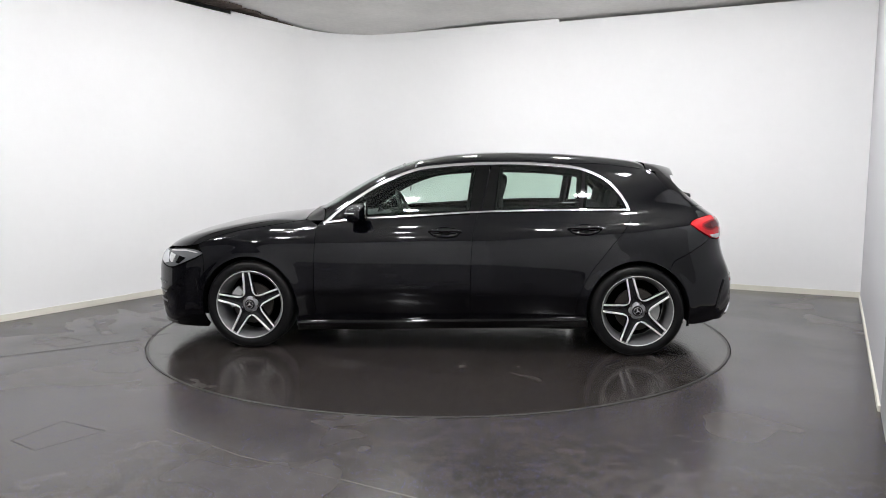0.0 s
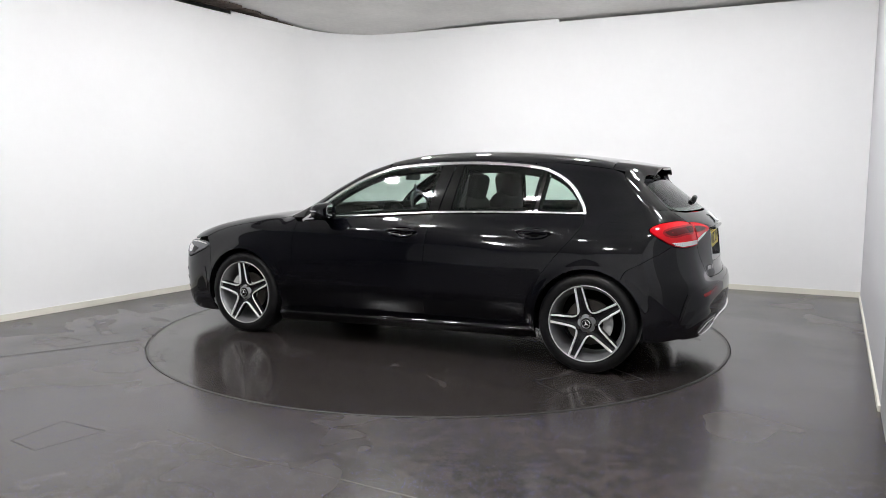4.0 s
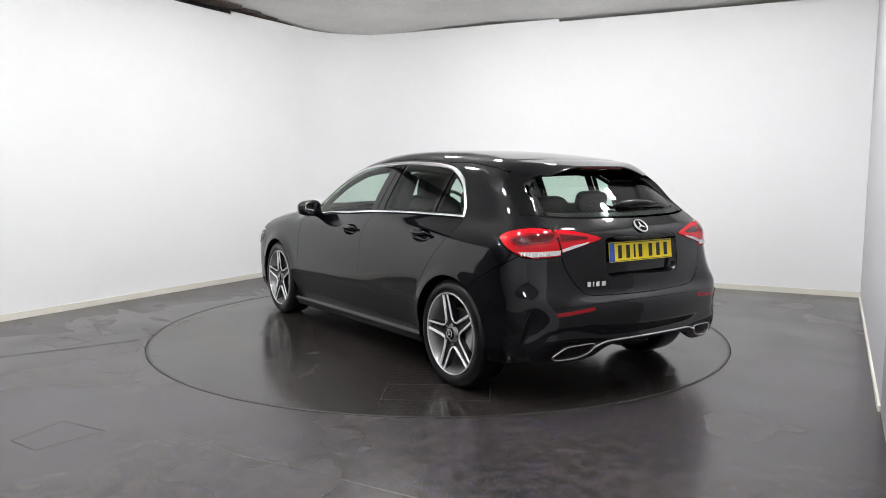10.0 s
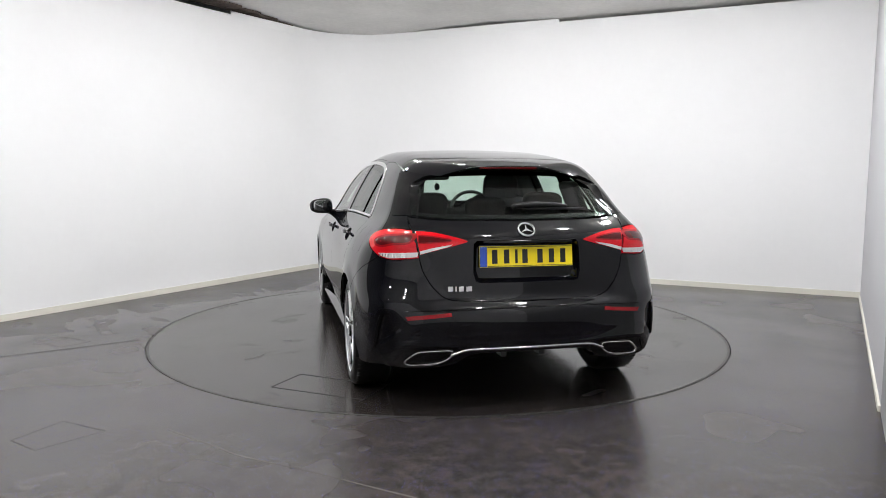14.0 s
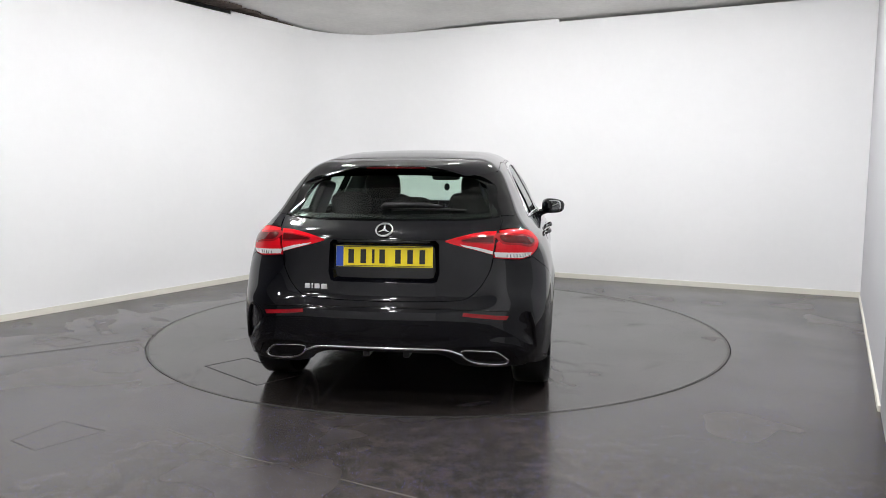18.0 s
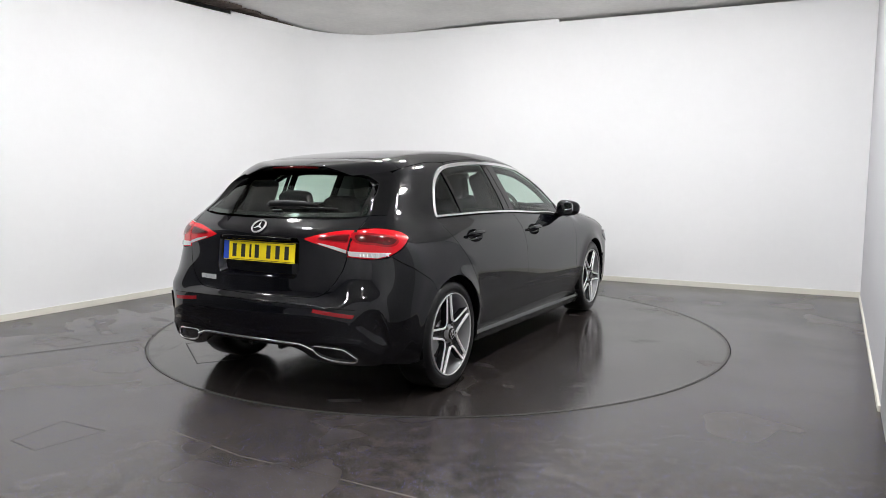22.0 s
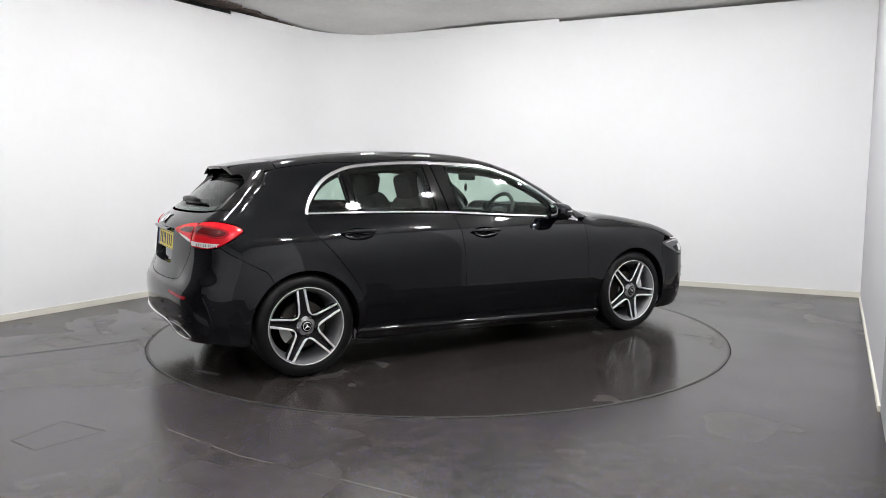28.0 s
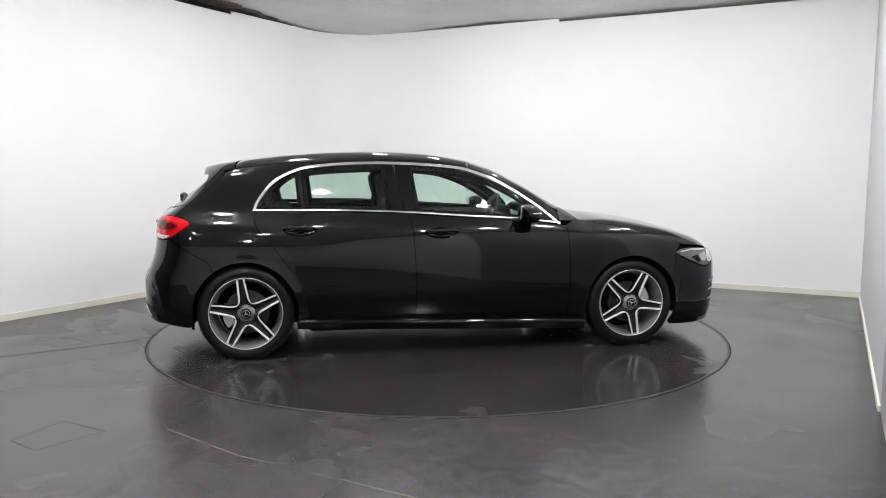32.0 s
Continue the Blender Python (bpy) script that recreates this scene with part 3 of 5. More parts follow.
for i in range(n):
    a = 2 * math.pi * i / n
    fv.append((12 * math.cos(a) - 1.5, 12 * math.sin(a) - 1.5, 0.0))
for i in range(n):
    fv.append((fv[i][0], fv[i][1], -0.25))
for i in range(n):
    j = (i + 1) % n
    ff += [(i, n + i, n + j, j), (i, j, 2 * n + j, 2 * n + i)]
ff.append(tuple(range(2 * n, 3 * n)))
tagged(part("floor", (fv, ff), FLOOR), "dark grey-brown vinyl floor with blue glitter flecks and damp wiped patches", "floor", kind="structure")

# floor hatches and joint lines, thin fillets set into the vinyl
def fillet_line(points, w=0.006, h=0.0012):
    geos = []
    for (x0, y0), (x1, y1) in zip(points, points[1:]):
        d = Vector((x1 - x0, y1 - y0, 0))
        k = Vector((-d.y, d.x, 0)).normalized() * w / 2
        a, b = Vector((x0, y0, 0)), Vector((x1, y1, 0))
        geos.append(prism([tuple((a - k).xy), tuple((b - k).xy), tuple((b + k).xy), tuple((a + k).xy)], -0.002, h))
    return join(*geos)


HATCHES = [[(-2.03, -2.56), (-1.92, -2.29), (-1.64, -2.43), (-1.85, -2.68)], [(-2.99, -0.58), (-2.87, -0.41), (-2.60, -0.56), (-2.74, -0.73)]]
for h in HATCHES:
    tagged(part("floor_hatch", fillet_line(h + h[:1], 0.006, 0.0005), FAINT_SEAM), "small square access hatch outline cut into the vinyl", "hatch", "floor hatches", "structure")
tagged(part("floor_joint", fillet_line([(-3.6, -1.36), (-3.01, -1.01), (-2.63, -0.77), (-2.26, -0.50)], 0.045, 0.0004), FAINT_SEAM), "dark welded joint in the vinyl floor", "joint", kind="structure")
tagged(part("floor_joint", fillet_line([(-1.344, -2.406), (-0.894, -2.746), (-0.52, -2.932), (-0.22, -3.098), (0.1, -3.27)], 0.009, 0.0006), PALE_SEAM), "pale welded joint in the vinyl floor", "joint", kind="structure")

# ceiling light panels
for u, v in PANEL_SPOTS:
    x, y = u * LEFT_DIR.y + v * LEFT_DIR.x, -u * LEFT_DIR.x + v * LEFT_DIR.y
    panel_light = tagged(new("ceiling_light"), "square white LED ceiling light, lit, out of view", "ceiling light", "ceiling light panels")
    panel_light.matrix_basis = pose(x, y, CEILING_Z - 0.05, 0, 0, math.degrees(math.atan2(LEFT_DIR.y, LEFT_DIR.x)))
    part("frame", join(bevel_box(0, .08, 0.03, .19, .03, .05), bevel_box(0, -.08, 0.03, .19, .03, .05), bevel_box(.08, 0, 0.03, .03, .13, .05), bevel_box(-.08, 0, 0.03, .03, .13, .05)), PANEL_FRAME, panel_light)
    part("diffuser", bevel_box(0, 0, 0.0, .138, .138, .06, 0.01), PANEL_GLOW, panel_light)

# ---------------- turntable, flush with the floor
turntable = tagged(new("turntable"), "large round dark vinyl turntable flush with the floor", "turntable")
part("disc", lathe([(0.0001, 0.0), (0.7, 0.0), (1.4, 0.0), (TABLE_R - 0.018, 0.0), (TABLE_R - 0.018, -0.05), (0.0001, -0.05)][::-1], 160, "z"), TABLE, turntable)
part("rim", lathe([(TABLE_R - 0.019, -0.05), (TABLE_R - 0.019, 0.001), (TABLE_R - 0.002, 0.001), (TABLE_R - 0.002, -0.05)], 160, "z", True), PALE_EDGE, turntable, "worn metal edge ring")
part("hatch_outline", fillet_line([(-1.44, 1.34), (-1.80, 0.84), (-1.56, 0.66), (-1.20, 1.16), (-1.44, 1.34)], 0.008), SEAM, turntable, "dark cut line of an access hatch")

# ---------------- panels cut from the skin
from mathutils.geometry import delaunay_2d_cdt

CAR_X, CAR_Y = -0.0822, -0.0061
car = tagged(new("hatchback_car"), "glossy black five-door hatchback with chrome window trim and five-spoke alloy wheels", "car")
SEAT = Matrix.Translation((CAR_X, CAR_Y, 0.0))


def curve(pts, step=0.012):
    """A smooth line through points, evenly spaced."""
    p = np.asarray(pts, float)
    out = []
    for i in range(len(p) - 1):
        a, b = p[max(i - 1, 0)], p[min(i + 2, len(p) - 1)]
        n = max(2, int(np.linalg.norm(p[i + 1] - p[i]) / step) + 1)
        for k in range(n):
            t = k / n
            m0, m1 = (p[i + 1] - a) / 2, (b - p[i]) / 2
            h = 2 * t ** 3 - 3 * t ** 2 + 1, t ** 3 - 2 * t ** 2 + t, -2 * t ** 3 + 3 * t ** 2, t ** 3 - t ** 2
            out.append(h[0] * p[i] + h[1] * m0 + h[2] * p[i + 1] + h[3] * m1)
    return out + [p[-1]]


def straight(pts, step=0.012):
    p = np.asarray(pts, float)
    out = []
    for a, b in zip(p, p[1:]):
        n = max(1, int(np.linalg.norm(b - a) / step))
        out += [a + (b - a) * k / n for k in range(n)]
    return out + [p[-1]]


def outline(*lines):
    """A closed outline from lines end to end, short gaps filled."""
    pts = []
    for line in lines:
        for q in line:
            q = np.asarray(q, float)
            if pts and np.linalg.norm(q - pts[-1]) > 0.02:
                pts += straight([pts[-1], q])[1:-1]
            if not pts or np.linalg.norm(q - pts[-1]) > 0.0015:
                pts.append(q)
    pts += straight([pts[-1], pts[0]])[1:-1]
    return np.array(pts)


def signed_area(p):
    q = np.roll(p, -1, 0)
    return 0.5 * np.sum(p[:, 0] * q[:, 1] - q[:, 0] * p[:, 1])


def shrink(p, d):
    if d == 0:
        return p
    t = np.roll(p, -1, 0) - np.roll(p, 1, 0)
    t /= np.linalg.norm(t, axis=1, keepdims=True) + 1e-9
    return p + np.stack([-t[:, 1], t[:, 0]], 1) * d * np.sign(signed_area(p))


def inside(q, poly):
    x, y = q[:, 0:1], q[:, 1:2]
    a, b = poly, np.roll(poly, -1, 0)
    cross = (a[:, 1] > y) != (b[:, 1] > y)
    at = (b[:, 0] - a[:, 0]) * (y - a[:, 1]) / (b[:, 1] - a[:, 1] + 1e-12) + a[:, 0]
    return (np.sum(cross & (x < at), 1) % 2) == 1


def skin_panel(kind, poly, step=0.03, gap=0.0016, lip=0.012, off=0.0, holes=(), bulge=0.0, soft=0.009):
    """Vertices, faces and normals of the piece of skin inside an outline, its edges turned in by lip."""
    rings = [shrink(poly, gap)] + [shrink(h, -gap) for h in holes]
    lo, hi = rings[0].min(0), rings[0].max(0)
    g = np.stack(np.meshgrid(np.arange(lo[0] + step / 2, hi[0], step), np.arange(lo[1] + step / 2, hi[1], step)), -1).reshape(-1, 2)
    ok = inside(g, rings[0])
    for h in rings[1:]:
        ok &= ~inside(g, h)
    g = g[ok]
    if len(g):
        rim = np.concatenate(rings)
        near = np.array([np.min(np.hypot(*(rim - q).T)) for q in g])
        g = g[near > step * 0.4]
    flat = np.concatenate(rings + [g])
    edges, at = [], 0
    for r in rings:
        edges += [(at + i, at + (i + 1) % len(r)) for i in range(len(r))]
        at += len(r)
    co, _, faces, orig, _, _ = delaunay_2d_cdt([Vector(q) for q in flat], edges, [], 0, 1e-7)
    flat2 = np.array([tuple(c) for c in co])
    mid = np.array([flat2[list(f)].mean(0) for f in faces])
    ok = inside(mid, rings[0])
    for h in rings[1:]:
        ok &= ~inside(mid, h)
    faces = [tuple(f) for f, o in zip(faces, ok) if o]
    p = on_skin(kind, flat2)
    n = skin_normal(p, soft)
    if bulge:
        rim = np.concatenate(rings)
        near = np.array([np.min(np.hypot(*(rim - q).T)) for q in flat2])
        off = off + bulge * np.clip(near / 0.02, 0, 1) ** 0.5
        off = np.broadcast_to(off, (len(p),))[:, None]
    p = p + n * off
    a, b, c = (p[[f[k] for f in faces]] for k in range(3))
    up = np.sum(np.cross(b - a, c - a) * n[[f[0] for f in faces]], 1)
    faces = [f if u > 0 else f[::-1] for f, u in zip(faces, up)]
    verts, norms, all_faces = list(p), list(n), list(faces)
    if lip:
        used = {}
        for f in faces:
            for k in range(3):
                e = (f[k], f[(k + 1) % 3])
                used[e] = used.get(e, 0) + 1
        edge = [e for e in used if (e[1], e[0]) not in used]
        for i, j in edge:
            t = p[j] - p[i]
            o = np.cross(t, n[i])
            o /= np.linalg.norm(o) + 1e-9
            base = len(verts)
            verts += [p[i], p[j], p[j] - n[j] * lip, p[i] - n[i] * lip]
            norms += [o, o, o, o]
            all_faces.append((base, base + 3, base + 2, base + 1))
    return verts, all_faces, norms


def add_panel(name, kind, poly, mat, parent=None, label="", both=True, flat=False, **kw):
    """A panel on the left and, mirrored, on the right; returns the objects."""
    v, f, n = skin_panel(kind, np.asarray(poly), **kw)
    obs = []
    for mirror in ((1, -1) if both else (1,)):
        vv = [(q[0], q[1] * mirror, q[2]) for q in v]
        nn = [(q[0], q[1] * mirror, q[2]) for q in n]
        ff = f if mirror > 0 else [q[::-1] for q in f]
        up = parent if not isinstance(parent, (list, tuple)) else parent[0 if mirror > 0 else 1]
        obs.append(part(name, (vv, ff), mat, up or car, label, normals=None if flat else nn, at=SEAT if (up or car) is car else None))
    return obs


def add_pair(name, geo, mat, parent=None, label="", smooth=True):
    """A mesh on the left and its mirror image on the right."""
    obs = []
    for k, g in enumerate((geo, flipped(geo))):
        up = parent if not isinstance(parent, (list, tuple)) else parent[k]
        obs.append(part(name, g, mat, up or car, label, smooth=smooth, at=SEAT if (up or car) is car else None))
    return obs


def add_one(name, geo, mat, parent=None, label="", smooth=True):
    return part(name, geo, mat, parent or car, label, smooth=smooth, at=SEAT if parent is None else None)


def ribbon(kind, line, width, high, closed=False, base=0.0):
    """A moulding along a line of the skin: width to the line's left, crowned by high."""
    p = np.array(line, float)
    t = np.gradient(p, axis=0)
    if closed:
        t = np.roll(p, -1, 0) - np.roll(p, 1, 0)
    t /= np.linalg.norm(t, axis=1, keepdims=True) + 1e-9
    nrm = np.stack([-t[:, 1], t[:, 0]], 1)
    prof = [(0, -0.004), (0, 0.6), (0.12, 0.95), (0.5, 1.0), (0.88, 0.95), (1, 0.6), (1, -0.004)]
    rows = []
    for u, h in prof:
        q = on_skin(kind, p + nrm * (u * width))
        rows.append(q + skin_normal(q) * ((h * high if h > 0 else h) + base))
    k, m = len(prof), len(p)
    v = [rows[r][i] for i in range(m) for r in range(k)]
    f = []
    for i in range(m if closed else m - 1):
        j = (i + 1) % m
        f += [(i * k + r, i * k + r + 1, j * k + r + 1, j * k + r) for r in range(k - 1)]
    return v, f


def rear_to_round(pts):
    p = on_skin("rear", pts)
    return np.stack([round_s(p), p[:, 2]], 1)


def mirror_round(pts, centre):
    return np.array([(2 * centre - s, z) for s, z in reversed(list(pts))])


REAR_MID, FRONT_MID = -(TURN + REACH * math.pi / 2), TURN + REACH * math.pi / 2
ARCH_R, HUB_Z, AXLE = 0.345, 0.324, 1.3645


def arch(x, a0, a1, r=ARCH_R):
    return [(x + r * math.cos(math.radians(a)), HUB_Z + r * math.sin(math.radians(a))) for a in np.linspace(a0, a1, 40)]


# window line: top and belt of the side glass
TOP_LINE = curve([(.836, .905), (.793, .947), (.738, .995), (.662, 1.053), (.546, 1.132), (.447, 1.190), (.347, 1.238), (.245, 1.275), (.142, 1.303), (-.07, 1.326), (-.27, 1.336),
                  (-.50, 1.339), (-.70, 1.332), (-.88, 1.318), (-1.0, 1.297), (-1.115, 1.250), (-1.20, 1.190), (-1.27, 1.105), (-1.305, 1.045), (-1.316, 1.001)])
BELT_LINE = curve([(.836, .899), (.52, .932), (.12, .957), (-.27, .982), (-.67, .995), (-1.06, .999), (-1.316, 1.000)])
_t, _b = np.array(TOP_LINE)[::-1], np.array(BELT_LINE)[::-1]


def top_z(x):
    return np.interp(x, _t[:, 0], _t[:, 1])


def belt_z(x):
    return np.interp(x, _b[:, 0], _b[:, 1])


def between(x0, x1, X0, X1, low=0.012, high=0.019):
    """The outline of a window piece: belt from x0 to x1, top from X1 back to X0."""
    lo = [(x, belt_z(x) + low) for x in np.linspace(x0, x1, max(3, int(abs(x1 - x0) / 0.012)))]
    up = [(x, max(top_z(x) - high, belt_z(x) + low + 0.002)) for x in np.linspace(X1, X0, max(3, int(abs(X1 - X0) / 0.012)))]
    return outline(lo, up)


ROOF_EDGE = [(x, top_z(x) + 0.014) for x in np.linspace(0.83, -0.90, 110)] + curve([(-.92, 1.330), (-1.1, 1.329), (-1.3, 1.308), (-1.45, 1.287), (-1.53, 1.272)])
DOOR_FRONT = curve([(.872, .893), (.881, .85), (.886, .69), (.893, .49), (.894, .226)])
DOOR_MID = curve([(-.264, .976), (-.24, .90), (-.225, .75), (-.216, .50), (-.214, .254)])
DOOR_REAR = curve([(-1.310, .992), (-1.300, .925), (-1.25, .85), (-1.18, .768), (-1.10, .665), (-1.045, .59), (-.985, .48), (-.955, .37), (-.945, .272)])


def sill_z(x):
    return 0.225 + (0.9 - x) / 1.8 * 0.045


belt_front = [(x, belt_z(x) - 0.006) for x in np.linspace(.868, -.262, 80)]
belt_rear = [(x, belt_z(x) - 0.006) for x in np.linspace(-.266, -1.308, 80)]

# doors
def cup_line(x, z):
    return np.array([(x + 0.104 * math.cos(a), z - 0.003 + 0.037 * math.sin(a)) for a in np.linspace(0, 2 * math.pi, 48, endpoint=False)])


HANDLES = ((-0.036, 0.850), (-0.998, 0.876))
front_door = add_panel("front_door", "round", outline(belt_front, DOOR_MID, [(-.214, .254), (.894, sill_z(.894))], DOOR_FRONT[::-1]), PAINT, holes=[cup_line(*HANDLES[0])])
rear_door = add_panel("rear_door", "round", outline(belt_rear, DOOR_REAR, [(-.945, sill_z(-.945)), (-.214, .254)], DOOR_MID[::-1]), PAINT, holes=[cup_line(*HANDLES[1])])

# front wings
SEAM_HOOD = curve([(.975, .925), (1.2, .888), (1.45, .846), (1.62, .800), (1.74, .745)])
wing_front = curve([(1.74, .745), (1.712, .70), (1.70, .66), (1.695, .56), (AXLE + ARCH_R * math.cos(math.radians(24)), HUB_Z + ARCH_R * math.sin(math.radians(24)))])
front_wing = add_panel("front_wing", "round", outline([(.876, .893), (.93, .918)], SEAM_HOOD, wing_front, arch(AXLE, 24, 200), [(.99, .205), (.894, .225)], DOOR_FRONT[::-1]), PAINT, soft=0.025)

# bonnet
seam3 = on_skin("round", SEAM_HOOD)
nose3 = on_skin("round", curve([(1.74, .745), (1.84, .728), (2.0, .715), (2.2, .71), (2.4, .71), (FRONT_MID, .71)], 0.03))
left = [(q[0], q[1]) for q in seam3] + [(q[0], q[1]) for q in nose3]
cowl = [(1.02, 0.0), (1.01, .35), (.975, seam3[0][1])]
right = [(x, -y) for x, y in reversed(left)]
add_panel("bonnet", "roof", outline(left, right, [(1.01, -.35)], curve(cowl)), PAINT, both=False, step=0.03, soft=0.035)

# rear quarter panels with the D-pillars
LAMP_FRONT = curve([(-1.826, .826), (-1.790, .850), (-1.748, .889), (-1.715, .917), (-1.742, .944), (-1.79, .964), (-1.85, .973)])
TAIL_EDGE = rear_to_round(curve([(.603, .968), (.606, 1.02), (.575, 1.09), (.548, 1.15), (.512, 1.215), (.475, 1.272)]))
SEAM_BUMPER = curve([(AXLE * -1 + ARCH_R * math.cos(math.radians(126)), HUB_Z + ARCH_R * math.sin(math.radians(126))), (-1.598, .665), (-1.66, .702), (-1.715, .733), (-1.775, .775), (-1.824, .823)])
trim_rear = [(x, top_z(x) + 0.003) for x in np.linspace(-.92, -1.25, 40)] + [(x - 0.004, z) for x, z in TOP_LINE if z < 1.12 and x < -1]
add_panel("rear_quarter", "round", outline(DOOR_REAR, arch(-AXLE, -12, 126), SEAM_BUMPER, LAMP_FRONT, TAIL_EDGE, [q for q in reversed(ROOF_EDGE) if q[0] < -.92], trim_rear), PAINT, step=0.016, soft=0.013)
add_panel("roof_rail", "round", outline([(x, top_z(x) + 0.0035) for x in np.linspace(.826, -.918, 120)], [(x, top_z(x) + 0.0135) for x in np.linspace(-.918, .826, 120)]), PAINT, gap=0.0003, step=0.02)

# roof, windscreen pillars and windscreen
edge3 = on_skin("round", ROOF_EDGE)
roof_l = [(q[0], q[1]) for q in edge3 if -1.445 < q[0] < 0.20]
add_panel("roof", "roof", outline(roof_l, [(x, -y) for x, y in reversed(roof_l)]), PAINT, both=False, step=0.04)
pil = [(q[0], q[1]) for q in edge3 if q[0] >= 0.20]
add_panel("windscreen_pillar", "roof", outline(pil, [(x, y - 0.055) for x, y in reversed(pil)]), PAINT, gap=0.001)
screen = [(x, y - 0.057) for x, y in pil]
add_panel("windscreen", "roof", outline([(.985, 0), (.96, .40)], screen, [(x, -y) for x, y in reversed(screen)], [(.96, -.40)]), GLASS, both=False, step=0.05, lip=0.004)
shoulder = on_skin("round", [(.93, .918)])[0]
cowl_l = [(1.014, 0.0), (1.004, .35), (.970, seam3[0][1] - .003), (.932, shoulder[1] - .002), (.84, pil[0][1] - .002), (.842, pil[0][1] - .055), (.955, .40), (.980, 0.0)]
cowl_panel = straight(cowl_l[:8])
add_panel("scuttle", "roof", outline(cowl_panel, [(x, -y) for x, y in reversed(cowl_panel)]), SATIN, both=False, gap=0.0, step=0.03, label="black plastic scuttle below the windscreen")
add_panel("headlining", "roof", outline([(x, y * .93) for x, y in roof_l], [(x, -y * .93) for x, y in reversed(roof_l)]), LINING, both=False, step=0.08, lip=0.0, off=-0.035)

# side glass, pillar covers, chrome surround
glass_front = add_panel("front_window", "round", between(.80, -.203, .80, -.243), GLASS, front_door, step=0.025, lip=0.004, off=-0.004)
glass_rear = add_panel("rear_window", "round", between(-.375, -.966, -.410, -.996), DARK_GLASS, rear_door, step=0.025, lip=0.004, off=-0.004)
add_panel("quarter_window", "round", between(-.994, -1.296, -1.022, -1.292), DARK_GLASS, step=0.025, lip=0.004, off=-0.004)
for d in front_door + rear_door:
    d.matrix_basis = SEAT
add_panel("pillar_cover", "round", between(-.203, -.281, -.243, -.345), GLOSS, front_door)
add_panel("pillar_cover", "round", between(-.287, -.375, -.351, -.410), GLOSS, rear_door)
add_panel("window_divider", "round", between(-.966, -.994, -.996, -1.022), GLOSS, rear_door, off=0.002)
for shape, owner in ((between(.80, -.203, .80, -.243), front_door), (between(-.375, -.966, -.410, -.996), rear_door)):
    add_panel("window_seal", "round", shape, VOID, owner, "black inner frame of the door window", flat=True, off=-0.016, lip=0.03, gap=-0.004, step=0.05, holes=[shrink(shape, 0.026)])
add_panel("window_seal", "round", between(-.994, -1.296, -1.022, -1.292), VOID, None, "black printed border of the quarter window", flat=True, off=-0.012, lip=0.012, gap=-0.004, step=0.05, holes=[shrink(between(-.994, -1.296, -1.022, -1.292), 0.016)])
sail_x = np.linspace(.80, .690, 10)
add_panel("window_sail", "round", outline([(x, belt_z(x) + .012) for x in sail_x], [(x, max(top_z(x) - .019, belt_z(x) + .014)) for x in sail_x[::-1]]), GLOSS, front_door, "gloss black corner piece behind the mirror", off=-0.001, lip=0.004, step=0.03)
add_pair("chrome_top_strip", ribbon("round", TOP_LINE, 0.020, 0.005), CHROME)
add_pair("chrome_belt_strip", ribbon("round", BELT_LINE[::-1], 0.013, 0.005), CHROME)

# tailgate with number plate recess, rear screen in its black frame
GAP_LINE = curve([(.603, .968), (.588, .90), (.575, .835), (.566, .79), (.550, .74), (.50, .662), (.43, .610), (.30, .600), (.12, .597), (0, .596)])
RECESS = outline(straight([(.275, .912), (-.275, .912), (-.292, .895), (-.298, .745), (-.285, .700), (-.262, .693), (.262, .693), (.285, .700), (.298, .745), (.292, .895)]))
deck = curve([(.612, 1.030), (.45, 1.014), (.135, 1.010), (0, 1.010)])
gate = np.concatenate([np.array(deck[::-1]), np.array([(.606, 1.0)]), np.array(GAP_LINE)])
gate = outline(gate, [(-y, z) for y, z in reversed(list(gate))])
tailgate = add_panel("tailgate", "rear", gate, PAINT, both=False, holes=[RECESS], lip=0.004)[0]
BACK = np.array([(y * 0.93, 0.80 + (z - 0.80) * 0.80) for y, z in RECESS])
add_panel("plate_recess", "rear", BACK, PAINT, tailgate, "recess for the number plate", both=False, off=-0.044, lip=0.0, gap=-0.001, step=0.05)
r_out, r_in = on_skin("rear", RECESS), on_skin("rear", BACK)
r_out, r_in = r_out + skin_normal(r_out) * -0.0005, r_in + skin_normal(r_in) * -0.044
rows_r = [r_out, r_out * 0.94 + r_in * 0.06 + skin_normal(r_out) * -0.004, r_out * 0.5 + r_in * 0.5, r_out * 0.08 + r_in * 0.92 + skin_normal(r_out) * -0.002, r_in]
mr = len(RECESS)
add_one("recess_edge", ([q for row in rows_r for q in row], [(k * mr + i, k * mr + (i + 1) % mr, (k + 1) * mr + (i + 1) % mr, (k + 1) * mr + i) for k in range(4) for i in range(mr)]), PAINT, tailgate)
SCREEN = curve([(0, 1.018), (.135, 1.018), (.45, 1.022), (.578, 1.036), (.584, 1.05), (.560, 1.10), (.533, 1.155), (.497, 1.22), (.470, 1.258), (.43, 1.268), (.2, 1.278), (0, 1.280)])
scr = outline(SCREEN, [(-y, z) for y, z in reversed(SCREEN)])
add_panel("rear_screen", "rear", scr, DARK_GLASS, tailgate, both=False, step=0.03, lip=0.004)
clear = shrink(scr, 0.030)
add_panel("screen_border", "rear", scr, GLOSS, tailgate, "black printed border of the rear screen", both=False, off=-0.005, lip=0.0, gap=0.004, step=0.05, holes=[clear])


def top_shape(x, y):
    c = np.interp(x, [-1.7, -1.2], [0.06, 0.07])
    return look_up(TOP_TABLE, GX, np.array(x, float)) - c * y * y


